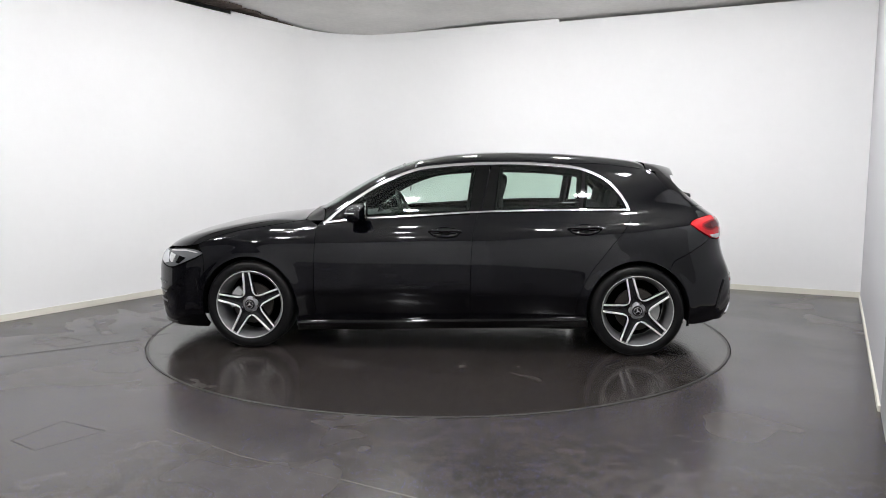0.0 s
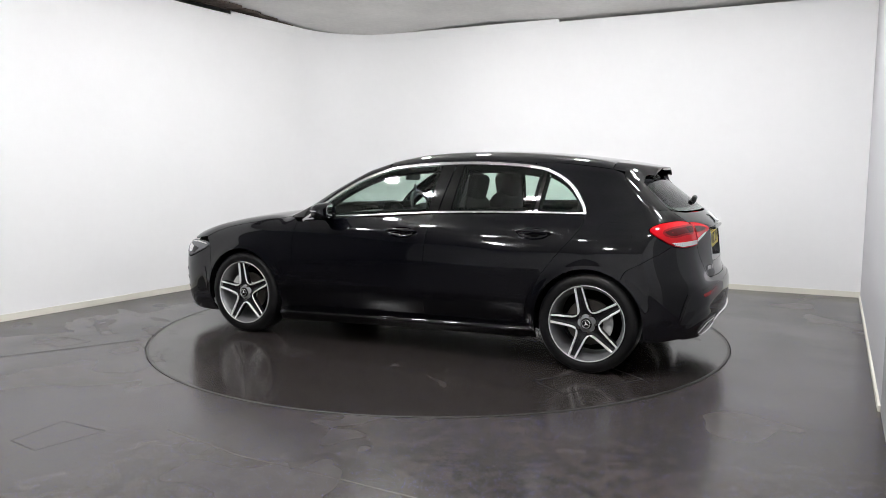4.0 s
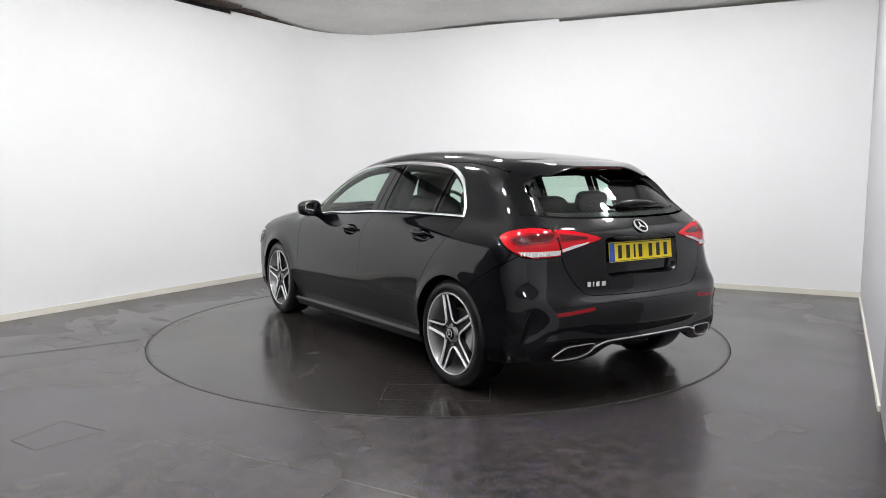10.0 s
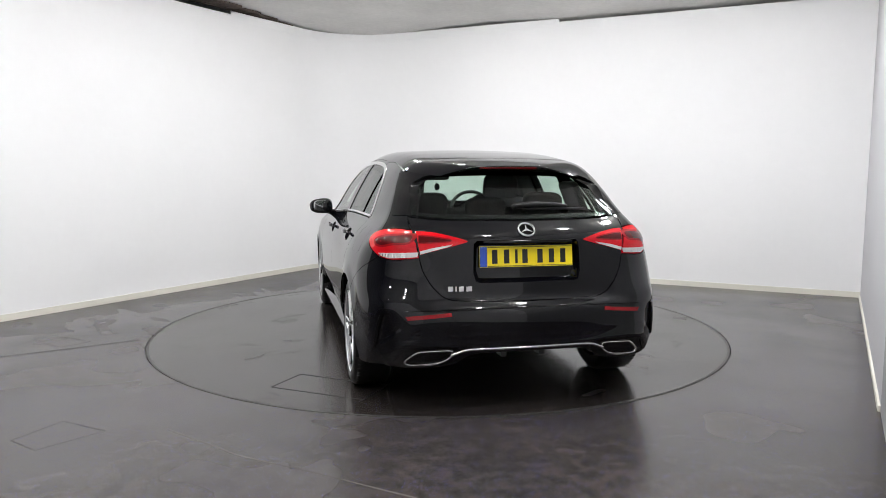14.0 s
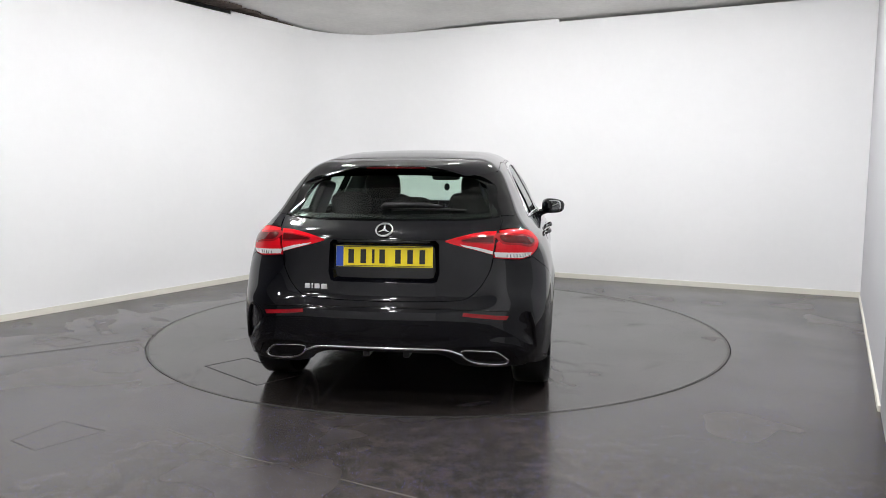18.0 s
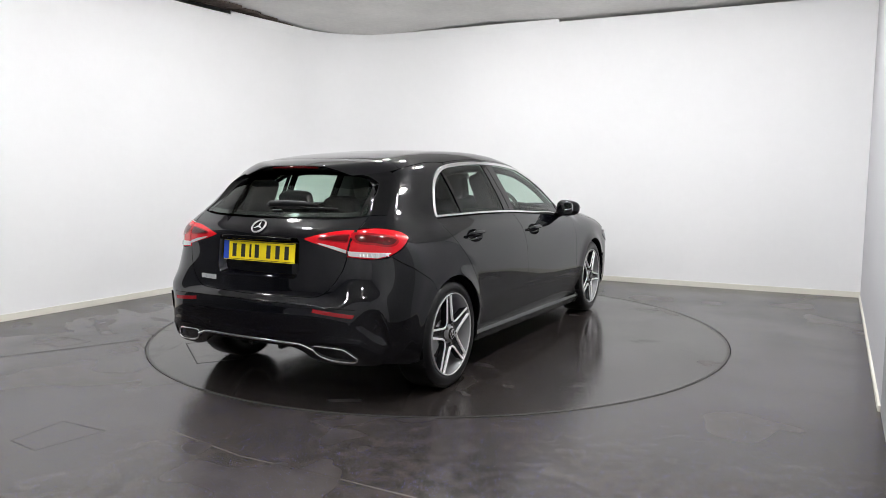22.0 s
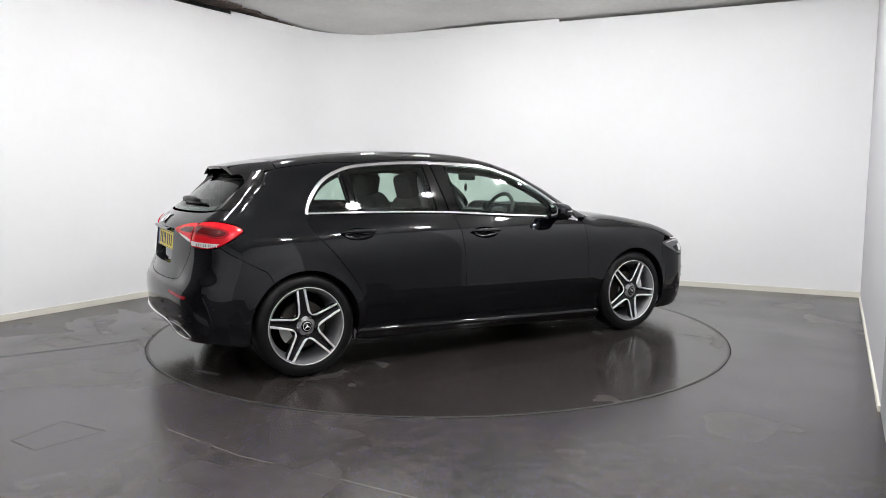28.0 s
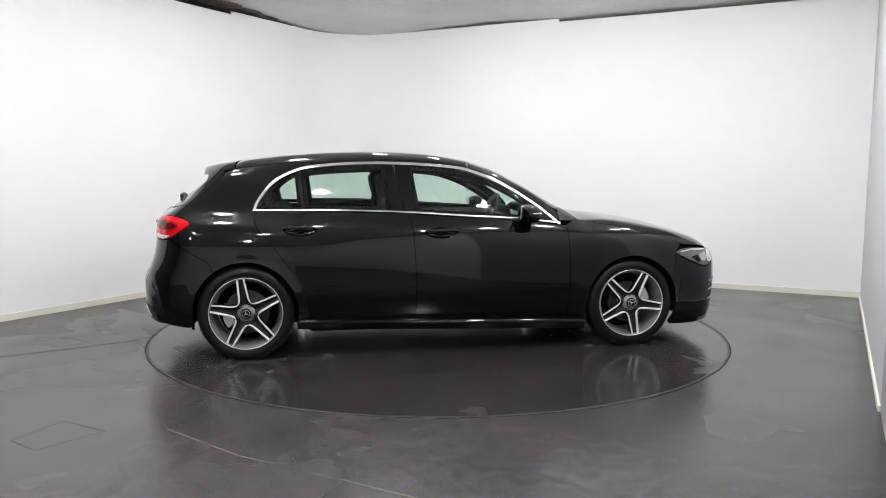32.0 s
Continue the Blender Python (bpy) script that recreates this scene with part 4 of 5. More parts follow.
# roof spoiler: carries the roof on past the screen to a thin edge, its ends run down into side blades
NY2, NX2 = 72, 14
PIVOT = 0.95


def spoiler_edge_z(x):
    return np.interp(x, [-1.69, -1.60, -1.53, -1.45], [1.246, 1.258, 1.272, 1.287])


def spoiler_tip(y):
    return -1.697 + 0.13 * y * y + 0.35 * np.maximum(np.abs(y) - 0.40, 0) ** 1.5


def open_side(x, z):
    """Points of the open skin straight out to the left at (x, z)."""
    x, z = np.asarray(x, float), np.asarray(z, float)
    o = np.zeros(len(x))
    return cast(np.stack([x, o, z], 1), np.tile([0, 1.0, 0], (len(x), 1)), 0.0, 1.3, solid_open)


def spoiler_row(x, u):
    """Points of the open skin at lengths x, fanned from edge to edge by u."""
    e = open_side(x, spoiler_edge_z(x))
    turn = np.arctan2(e[:, 1], e[:, 2] - PIVOT) * u
    o = np.zeros(len(x))
    return cast(np.stack([x, o, o + PIVOT], 1), np.stack([o, np.sin(turn), np.cos(turn)], 1), 0.0, 1.0, solid_open)


us = np.linspace(-1, 1, NY2 + 1)
tips = np.full(NY2 + 1, -1.66)
for _ in range(4):
    tips = spoiler_tip(spoiler_row(tips, us)[:, 1])
top_v, top_n, under_v = [], [], []
cols = [spoiler_row(-1.4475 + (tips + 1.4475) * k / NX2, us) for k in range(NX2 + 1)]
norms = [skin_normal(c, 0.009, solid_open) for c in cols]
norms[-1] = norms[-1] + np.array([-0.5, 0, 0])
norms[-1] /= np.linalg.norm(norms[-1], axis=1, keepdims=True)
for j in range(NY2 + 1):
    top_v += [tuple(c[j]) for c in cols]
    top_n += [tuple(n[j]) for n in norms]
unders = []
for dx, d in ((0.0, 0.0), (-0.001, -0.005), (0.005, -0.010), (0.03, -0.017), (0.07, -0.028), (0.12, -0.048), (0.155, -0.070)):
    q = spoiler_row(np.minimum(tips + dx, -1.46), us * (1 - min(dx, 0.03) * 0.5))
    unders.append(q + np.stack([us * 0, us * 0, d * (1 - 0.7 * np.abs(us) ** 6) - 0.0008], 1))
for j in range(NY2 + 1):
    under_v += [tuple(q[j]) for q in unders]


def sheet(k, n):
    return [(j * k + i, j * k + i + 1, (j + 1) * k + i + 1, (j + 1) * k + i) for j in range(n) for i in range(k - 1)]


spoiler = part("roof_spoiler", (top_v, [q[::-1] for q in sheet(NX2 + 1, NY2)]), PAINT, car, normals=top_n, at=SEAT)
add_one("spoiler_underside", (under_v, sheet(7, NY2)), GLOSS, spoiler)

# side blades: fins that run from the spoiler's ends down both sides of the screen
bz = np.linspace(1.036, 1.248, 44)
bx_rear = np.interp(bz, [1.036, 1.06, 1.10, 1.155, 1.20, 1.235, 1.248], [-1.846, -1.820, -1.764, -1.686, -1.637, -1.632, -1.648])
bx_corner = look_up(REAR_TABLE, GZ, bz) + np.interp(bz, [0.95, 1.1, 1.4], [0.25, 0.33, 0.33]) * open_side(bx_rear, bz)[:, 1] ** 2
bx_rear = np.minimum(bx_rear, bx_corner + 0.004)
blade_cols, blade_n = [], []
hold = ease((bz - 1.04) / 0.16)[:, None]
frame_y = np.interp(bz, [1.03, 1.05, 1.10, 1.155, 1.22, 1.274], [.606, .601, .577, .550, .513, .478])
first, last = open_side(bx_corner + 0.06, bz), on_skin("rear", np.stack([frame_y, bz], 1))
hub_line = np.stack([np.full(len(bz), -1.0), np.zeros(len(bz)), bz], 1)
for k in range(11):
    bx = bx_corner + 0.06 + (bx_rear - bx_corner - 0.06) * k / 10
    q_open = open_side(bx, bz + (spoiler_edge_z(bx) + 0.001 - bz[-1]) * ease((bz - 1.16) / 0.088))
    way = first + (last - first) * k / 10 - hub_line
    q_shut = cast(hub_line, way / np.linalg.norm(way, axis=1, keepdims=True), 0.0, 1.6)
    q = q_shut + (q_open - q_shut) * hold
    n = skin_normal(q_shut, 0.012) * (1 - hold) + skin_normal(q_open, 0.012, solid_open) * hold
    n /= np.linalg.norm(n, axis=1, keepdims=True)
    blade_cols.append(q + n * (0.0015 if k else -0.002))
    blade_n.append(n)
rear_edge = blade_cols[-1]
inner_cols = [rear_edge]
for inset, lift in ((0.004, 1.0), (0.010, 0.90), (0.028, 0.40), (0.048, 0.0)):
    y, z = rear_edge[:, 1] - inset, rear_edge[:, 2] - 0.25 * inset
    foot = on_skin("rear", np.stack([y, z], 1))
    inner_cols.append(np.stack([foot[:, 0] * (1 - lift) + rear_edge[:, 0] * lift - 0.002 * (lift < 0.95), y, z], 1))
blade_v = [tuple(c[j]) for j in range(len(bz)) for c in blade_cols]
blade_nn = [tuple(n[j]) for j in range(len(bz)) for n in blade_n]
inner_v = [tuple(c[j]) for j in range(len(bz)) for c in inner_cols]
blade_f, inner_f = sheet(len(blade_cols), len(bz) - 1), sheet(len(inner_cols), len(bz) - 1)
for m in (1, -1):
    fin = part("screen_side_blade", ([(x, y * m, z) for x, y, z in blade_v], [q if m > 0 else q[::-1] for q in blade_f]), GLOSS, tailgate, "gloss black fin beside the rear screen",
               normals=[(x, y * m, z) for x, y, z in blade_nn])
    part("blade_return", ([(x, y * m, z) for x, y, z in inner_v], [q if m > 0 else q[::-1] for q in inner_f]), GLOSS, fin, smooth=True)
brake_v = [(-1.697 + 0.13 * y * y - 0.0015 + dx, y, float(top_shape(-1.69, y)) + dz) for y in np.linspace(-.17, .17, 25) for dx, dz in ((0, -.006), (-.002, -.010), (0.004, -.019), (0.012, -.019))]
add_one("brake_light", (brake_v, [(i * 4 + k, i * 4 + k + 1, i * 4 + k + 5, i * 4 + k + 4) for i in range(24) for k in range(3)]), DEEP_RED, spoiler, "dark red high brake light")

# tail lamps
gate_edge_r = rear_to_round([(.596, .962), (.586, .90), (.577, .845), (.573, .822)])
lamp_low = curve([(gate_edge_r[-1][0], gate_edge_r[-1][1]), (-1.90, .812), (-1.868, .812), (-1.829, .826), (-1.792, .853), (-1.750, .892), (-1.719, .918), (-1.744, .942), (-1.79, .961), (-1.85, .970), (gate_edge_r[0][0], gate_edge_r[0][1])])
outer_lamp = add_panel("tail_lamp", "round", outline(lamp_low, gate_edge_r), RED_LENS, label="red tail lamp with a clear lower strip", off=0.003, lip=0.02, step=0.02)
e1 = gate_edge_r[-1]
strip_o = outline([(e1[0] + .006, e1[1] + .006), (-1.868, .817), (-1.836, .829), (-1.822, .842), (-1.86, .845), (e1[0] + .004, .853)])
add_panel("clear_strip", "round", strip_o, CLEAR_LENS, outer_lamp, "clear ribbed reversing lamp strip", off=0.006, lip=0.006, step=0.02, gap=0.0)
dark_o = outline(curve([(-1.792, .908), (-1.825, .925), (-1.87, .934), (-1.918, .936), (-1.918, .905), (-1.872, .897), (-1.835, .885), (-1.808, .890), (-1.792, .908)]))
for k in range(9):
    s0 = -1.832 - 0.0105 * k
    add_panel("lamp_rib", "round", outline([(s0, .822), (s0 - .003, .822), (s0 - .003, .840), (s0, .840)]), CHROME, outer_lamp, off=0.0072, lip=0.002, step=0.02, gap=0.0)
add_panel("lamp_chamber", "round", shrink(dark_o, -0.011), MID_RED, outer_lamp, "red inner lamp wall", off=0.0045, lip=0.003, step=0.02, gap=0.0)
add_panel("lamp_shadow_line", "round", dark_o, DEEP_RED, outer_lamp, "dark red inner lamp chamber", off=0.0055, lip=0.003, step=0.02, gap=0.0)
inner_o = outline(curve([(.588, .960), (.52, .957), (.43, .942), (.35, .922), (.322, .910), (.35, .897), (.43, .875), (.50, .857), (.570, .838)]), [(.578, .88)])
inner_lamp = add_panel("tail_lamp", "rear", inner_o, RED_LENS, [tailgate, tailgate], "red tail lamp section on the tailgate", off=0.004, lip=0.02, step=0.02)
add_panel("clear_strip", "rear", outline([(.568, .842), (.50, .861), (.42, .882), (.40, .893), (.50, .876), (.570, .858)]), CLEAR_LENS, inner_lamp, off=0.0065, lip=0.005, step=0.02, gap=0.0)
add_panel("lamp_chamber", "rear", shrink(outline(curve([(.572, .934), (.50, .929), (.41, .914), (.49, .906), (.572, .902)])), -0.006), MID_RED, inner_lamp, "red inner lamp wall", off=0.0052, lip=0.003, step=0.02, gap=0.0)
add_panel("lamp_shadow_line", "rear", outline(curve([(.572, .934), (.50, .929), (.41, .914), (.49, .906), (.572, .902)])), DEEP_RED, inner_lamp, off=0.006, lip=0.004, step=0.02, gap=0.0)

# rear bumper, diffuser, reflectors, exhaust trims
low_l = curve([(-1.712, .238), (-1.745, .230), (-1.80, .238), (-1.86, .252), (-1.91, .268), (-1.942, .305), (-1.968, .345), (-2.03, .366), (-2.12, .368), (-2.19, .357), (-2.3, .354), (REAR_MID, .354)])
up_l = list(rear_to_round([(y, z) for y, z in GAP_LINE if z < .835]))[::-1]
bump = np.concatenate([np.array(low_l[::-1]), np.array(arch(-AXLE, 194, 126)), np.array(SEAM_BUMPER), np.array([(-1.835, .816), (-1.868, .809), (-1.90, .809)]), np.array(up_l[::-1])])
rear_bumper = add_panel("rear_bumper", "round", outline(bump, mirror_round(bump, REAR_MID)), PAINT, both=False, step=0.010, soft=0.016)[0]
dl_low = curve([(-1.875, .246), (-1.91, .246), (-1.98, .246), (-2.05, .251), (-2.12, .272), (-2.17, .306), (-2.23, .326), (-2.31, .330), (-2.48, .332), (REAR_MID, .332)])
dif = np.concatenate([np.array([q for q in low_l if q[0] < -1.88])[::-1], np.array(dl_low)])
add_panel("diffuser", "round", outline(dif, mirror_round(dif, REAR_MID)), GLOSS, rear_bumper, "gloss black rear diffuser", both=False, off=-0.006, lip=0.05, gap=0.0)
for y in (.11, -.11):
    add_one("diffuser_fin", bevel_box(-1.93, y, .308, .12, .034, .070, .008), SATIN, rear_bumper, smooth=False)
ex_o = rear_to_round(curve([(.652, .290), (.60, .333), (.56, .340), (.44, .345), (.424, .336), (.440, .305), (.50, .280), (.62, .270), (.652, .276), (.652, .290)]))
ex_o = outline(ex_o)
exhaust = add_panel("exhaust_trim", "round", ex_o, VOID, [rear_bumper, rear_bumper], "chrome-edged trapezoid exhaust outlet", off=-0.012, lip=0.0, gap=0.0, step=0.04)
sgn = np.sign(signed_area(ex_o))
add_pair("chrome_ring", ribbon("round", ex_o, -0.0062 * sgn if sgn else 0.0062, 0.006, True, base=-0.001), CHROME, exhaust)
sl = rear_to_round(curve([(.418, .318), (.40, .325), (.36, .340), (.32, .346), (.2, .349), (0, .350)]))
full_strip = np.concatenate([sl, mirror_round(sl, REAR_MID)[1:]])
add_one("chrome_strip", ribbon("round", full_strip, -0.012, 0.008), CHROME, rear_bumper)
wing = rear_to_round(curve([(.640, .262), (.56, .262), (.50, .268), (.455, .285), (.418, .318)]))
add_pair("chrome_strip", ribbon("round", wing, -0.005, 0.004), CHROME, [rear_bumper, rear_bumper])
add_panel("reflector", "round", outline([(-1.973, .527), (-2.118, .548), (-2.124, .530), (-1.982, .507)]), REFLECTOR_RED, [rear_bumper, rear_bumper], "red bumper reflector strip", off=0.002, lip=0.006, gap=0.0)
fin = curve([(-1.852, .345), (-1.863, .40), (-1.877, .476), (-1.893, .535)])
add_pair("air_fin", ribbon("round", fin, 0.010, 0.008), GLOSS, [rear_bumper, rear_bumper], "gloss black blade beside the corner pocket")
crease = rear_to_round(curve([(.66, .556), (.42, .566), (.2, .571), (0, .572)]))
add_one("bumper_ledge", ribbon("round", np.concatenate([crease, mirror_round(crease, REAR_MID)[1:]]), 0.006, 0.003), GLOSS, rear_bumper)

# front bumper, grille and headlamps
hl = curve([(1.709, .684), (1.742, .707), (1.80, .716), (1.90, .705), (2.02, .690), (2.04, .672), (1.98, .618), (1.93, .590), (1.875, .582), (1.82, .610), (1.76, .650), (1.709, .684)])
headlamp = add_panel("headlamp", "round", outline(hl), HEAD_LENS, label="slim clear headlamp", off=0.003, lip=0.02, step=0.02)
add_panel("lamp_reflector", "round", outline([(1.925, .690), (2.005, .686), (2.030, .672), (1.985, .628), (1.935, .602), (1.905, .612), (1.905, .650)]), LAMP_GREY, headlamp, "pale grey lamp bowl", off=0.005, lip=0.004, step=0.02, gap=0.0)
add_panel("lamp_reflector", "round", outline([(1.845, .664), (1.895, .682), (1.900, .640), (1.885, .612), (1.862, .618)]), CHROME, headlamp, "bright projector bowl", off=0.005, lip=0.004, step=0.02, gap=0.0)
add_panel("running_light", "round", outline([(1.735, .692), (1.80, .708), (1.90, .700), (1.90, .692), (1.80, .699), (1.745, .686)]), CLEAR_LENS, headlamp, "slim white running light strip", off=0.005, lip=0.004, step=0.02, gap=0.0)
add_panel("lamp_bezel", "round", outline([(1.80, .650), (1.835, .664), (1.856, .612), (1.838, .606)]), GLOSS, headlamp, off=0.0045, lip=0.004, step=0.02, gap=0.0)
fb = np.concatenate([np.array(curve([(FRONT_MID, .705), (2.4, .705), (2.2, .705), (2.05, .698), (2.045, .672), (1.985, .613), (1.93, .584), (1.872, .576), (1.815, .605), (1.755, .646), (1.704, .680)])),
                     np.array(wing_front[8:]), np.array(arch(AXLE, 24, -27)), np.array(curve([(1.695, .140), (1.80, .138), (2.0, .142), (2.3, .145), (FRONT_MID, .145)]))])
front_bumper = add_panel("front_bumper", "round", outline(fb, mirror_round(fb, FRONT_MID)), PAINT, both=False)[0]
gr = np.array(curve([(FRONT_MID, .69), (2.35, .685), (2.18, .66), (2.16, .62), (2.22, .53), (2.35, .485), (FRONT_MID, .475)]))
grille = add_panel("grille", "round", outline(gr, mirror_round(gr, FRONT_MID)), GLOSS, front_bumper, "gloss black grille", both=False, off=0.004, gap=0.0)[0]
for k in range(2):
    add_pair("grille_slat", ribbon("round", curve([(2.20 + .02 * k, .62 - .06 * k), (2.4, .61 - .06 * k), (2.56, .61 - .06 * k)]), 0.012, 0.008, base=0.004), CHROME, [grille, grille])
for z in (.46, .39, .32):
    add_pair("air_intake_fin", ribbon("round", curve([(1.925, z - .006), (1.96, z), (2.02, z + .004)]), 0.012, 0.003), FIN_REFLECTION, [front_bumper, front_bumper], "black fin in the front air intake, its wall reflection painted grey")
lip_line = curve([(1.88, .172), (2.05, .178), (2.3, .182), (FRONT_MID, .182)])
add_one("splitter", ribbon("round", np.concatenate([np.array(lip_line), mirror_round(lip_line, FRONT_MID)[1:]]), -0.020, 0.008), ALLOY_GREY, front_bumper, "slim grey front splitter edge")
side_vent = curve([(1.745, .30), (1.752, .40), (1.765, .50)])
add_pair("air_curtain", ribbon("round", side_vent, 0.012, 0.003), GLOSS, [front_bumper, front_bumper], "slim black air slot by the wheel")

# dark structure behind the panels, floor pan and arch liners
ss, zz = np.linspace(-2.60, 2.60, 260), np.linspace(0.20, 0.90, 36)
flat = np.array([(s, z) for z in zz for s in ss])
p = on_skin("round", flat)
p -= skin_normal(p) * 0.030
keep = []
for j in range(35):
    for i in range(259):
        c = p[[j * 260 + i, j * 260 + i + 1, (j + 1) * 260 + i + 1]].mean(0)
        if min(math.hypot(c[0] - AXLE, c[2] - HUB_Z), math.hypot(c[0] + AXLE, c[2] - HUB_Z)) > ARCH_R + 0.012 and not (c[0] < -1.85 and c[2] > 0.66 and abs(c[1]) < 0.33) and not (c[0] < -1.72 and c[2] < 0.335):
            keep.append((j * 260 + i, j * 260 + i + 1, (j + 1) * 260 + i + 1, (j + 1) * 260 + i))
add_pair("inner_shell", (p, keep), VOID)
add_one("floor_pan", bevel_box(0.22, 0, 0.215, 3.3, 1.20, 0.05, 0.02), VOID)
add_one("boot_floor", bevel_box(-1.66, 0, 0.355, 0.52, 1.24, 0.04, 0.015), VOID)
add_pair("floor_edge", bevel_box(0.0, 0.70, 0.20, 1.90, 0.24, 0.06, 0.02), VOID)
for x in (AXLE, -AXLE):
    lv, lf = [], []
    for i in range(33):
        a = math.radians(-13 + 206 * i / 32)
        for y, r in ((0.50, 0.0), (0.50, ARCH_R + 0.012), (0.868, ARCH_R + 0.012), (0.880, ARCH_R + 0.002)):
            lv.append((x + r * math.cos(a), y, HUB_Z + r * math.sin(a)))
    for i in range(32):
        lf += [(i * 4 + k, (i + 1) * 4 + k, (i + 1) * 4 + k + 1, i * 4 + k + 1) for k in range(3)]
    add_pair("arch_liner", (lv, lf), VOID)

# side skirts
sk_v, sk_f = [], []
for i in range(41):
    x = 1.02 - 2.05 * i / 40
    zt = 0.204 + (0.99 - x) / 1.98 * 0.056
    for y, z in ((.806, zt + .034), (.836, zt + .020), (.858, zt + .006), (.870, zt - .006), (.873, zt - .014), (.864, zt - .030), (.852, zt - .046), (.850, zt - .056), (.844, zt - .066), (.80, zt - .068)):
        sk_v.append((x, y, z))
for i in range(40):
    sk_f += [(i * 10 + k, (i + 1) * 10 + k, (i + 1) * 10 + k + 1, i * 10 + k + 1) for k in range(9)]
sk_f += [tuple(range(9, -1, -1)), tuple(range(400, 410))]
add_pair("side_skirt", (sk_v, sk_f), GLOSS, smooth=True)


# fuel flap on the left flank
flap = [(-1.515 + 0.105 * math.copysign(abs(math.cos(a)) ** 0.5, math.cos(a)), 0.886 + 0.072 * math.copysign(abs(math.sin(a)) ** 0.5, math.sin(a))) for a in np.linspace(0, 2 * math.pi, 72, endpoint=False)]
add_one("fuel_flap", ribbon("round", flap, 0.0016, 0.0003, True), GLOSS, label="dark shut line of the fuel flap")
# windscreen wipers at the cowl
add_pair("windscreen_wiper", tube([(.985, .55, .935), (1.0, .46, .955), (1.005, .2, .984), (1.0, .05, .988)], [.010, .012, .011, .008], 8), SATIN)

# door handles
def handle(x, z, doors):
    base = on_skin("round", [(x, z)])[0]
    n = skin_normal(base[None])[0]
    o = cup_line(x, z)
    mid = o.mean(0)
    v, f, m = [], [], len(o)
    for k, (r, d) in enumerate(((1.0, 0.0), (0.96, -0.006), (0.85, -0.016), (0.65, -0.025), (0.35, -0.030), (0.02, -0.031))):
        q = on_skin("round", mid + (o - mid) * r)
        v += list(q + skin_normal(q) * d)
        f += [((k - 1) * m + i, (k - 1) * m + (i + 1) % m, k * m + (i + 1) % m, k * m + i) for i in range(m)] if k else []
    add_pair("handle_cup", (v, f), PAINT, doors, "dished cup behind the handle")
    line = [(x + d, z + 0.004) for d in np.linspace(-.118, .118, 25)]
    q = on_skin("round", line)
    nn = skin_normal(q)
    v, f = [], []
    for i in range(25):
        u = -1 + 2 * i / 24
        lift = 0.010 + 0.026 * (1 - abs(u) ** 4)
        h = 0.0155 * (1 - 0.55 * abs(u) ** 3)
        c = Vector(q[i]) + Vector(nn[i]) * lift
        up = Vector((0, 0, 1)) - Vector(nn[i]) * nn[i][2]
        for k in range(10):
            a = 2 * math.pi * k / 10
            v.append(tuple(c + up * h * math.sin(a) + Vector(nn[i]) * 0.009 * math.cos(a)))
    for i in range(24):
        f += [(i * 10 + k, i * 10 + (k + 1) % 10, (i + 1) * 10 + (k + 1) % 10, (i + 1) * 10 + k) for k in range(10)]
    f += [tuple(range(10)), tuple(range(249, 239, -1))]
    add_pair("door_handle", (v, f), PAINT, doors)


handle(*HANDLES[0], front_door)
handle(*HANDLES[1], rear_door)

# door mirrors
def mirror_shell():
    """A rounded cup, fuller towards the car, its underside swept up to the outer end."""
    v, f = blob(0.140, 0.186, 0.134, 0.66, 0.55, 40, 24)
    out = []
    for x, y, z in v:
        o = (y / 0.190 + 0.5)
        out.append((x * (1 - 0.16 * o * o) - (0.012 * o if x > 0 else 0), y, z * (1 - 0.30 * o * o * (1.0 if z < 0 else 0.55)) - 0.004))
    return out, f


shell = moved(mirror_shell(), Matrix.Translation((0.582, 0.918, 0.980)) @ Euler((radians(-4), 0, radians(-14))).to_matrix().to_4x4())
mirrors = add_pair("door_mirror", shell, PAINT, label="black door mirror with a slim indicator")
add_pair("stalk", tube([(.60, .80, .915), (.60, .84, .928), (.59, .89, .945)], [.030, .026, .022], 12), GLOSS, mirrors)
add_pair("mirror_glass", moved(blob(0.010, 0.142, 0.098, 0.6, 0.6), Matrix.Translation((0.5135, 0.914, 0.981)) @ Euler((0, 0, radians(9))).to_matrix().to_4x4()), MIRROR, mirrors)
add_pair("indicator", moved(blob(0.08, 0.010, 0.009, 0.6, 0.6), Matrix.Translation((0.607, 1.004, 0.985)) @ Euler((0, 0, radians(-24))).to_matrix().to_4x4()), CLEAR_LENS, mirrors)

# rear wiper, emblem, badge, plate
def on_gate(y, z, lift):
    q = on_skin("rear", [(y, z)])
    return Vector(q[0] + skin_normal(q)[0] * lift)


wiper = add_one("rear_wiper", tube([on_gate(.040, 1.066, .014), on_gate(.02, 1.070, .022), on_gate(-.08, 1.074, .024), on_gate(-.20, 1.073, .022), on_gate(-.29, 1.069, .018)], [.013, .018, .018, .015, .009], 12), SATIN, tailgate, "black rear wiper parked on the screen")
add_one("blade", tube([on_gate(-.02, 1.061, .009), on_gate(-.2, 1.064, .009), on_gate(-.415, 1.058, .009)], [.006, .008, .005], 8), SATIN, wiper)

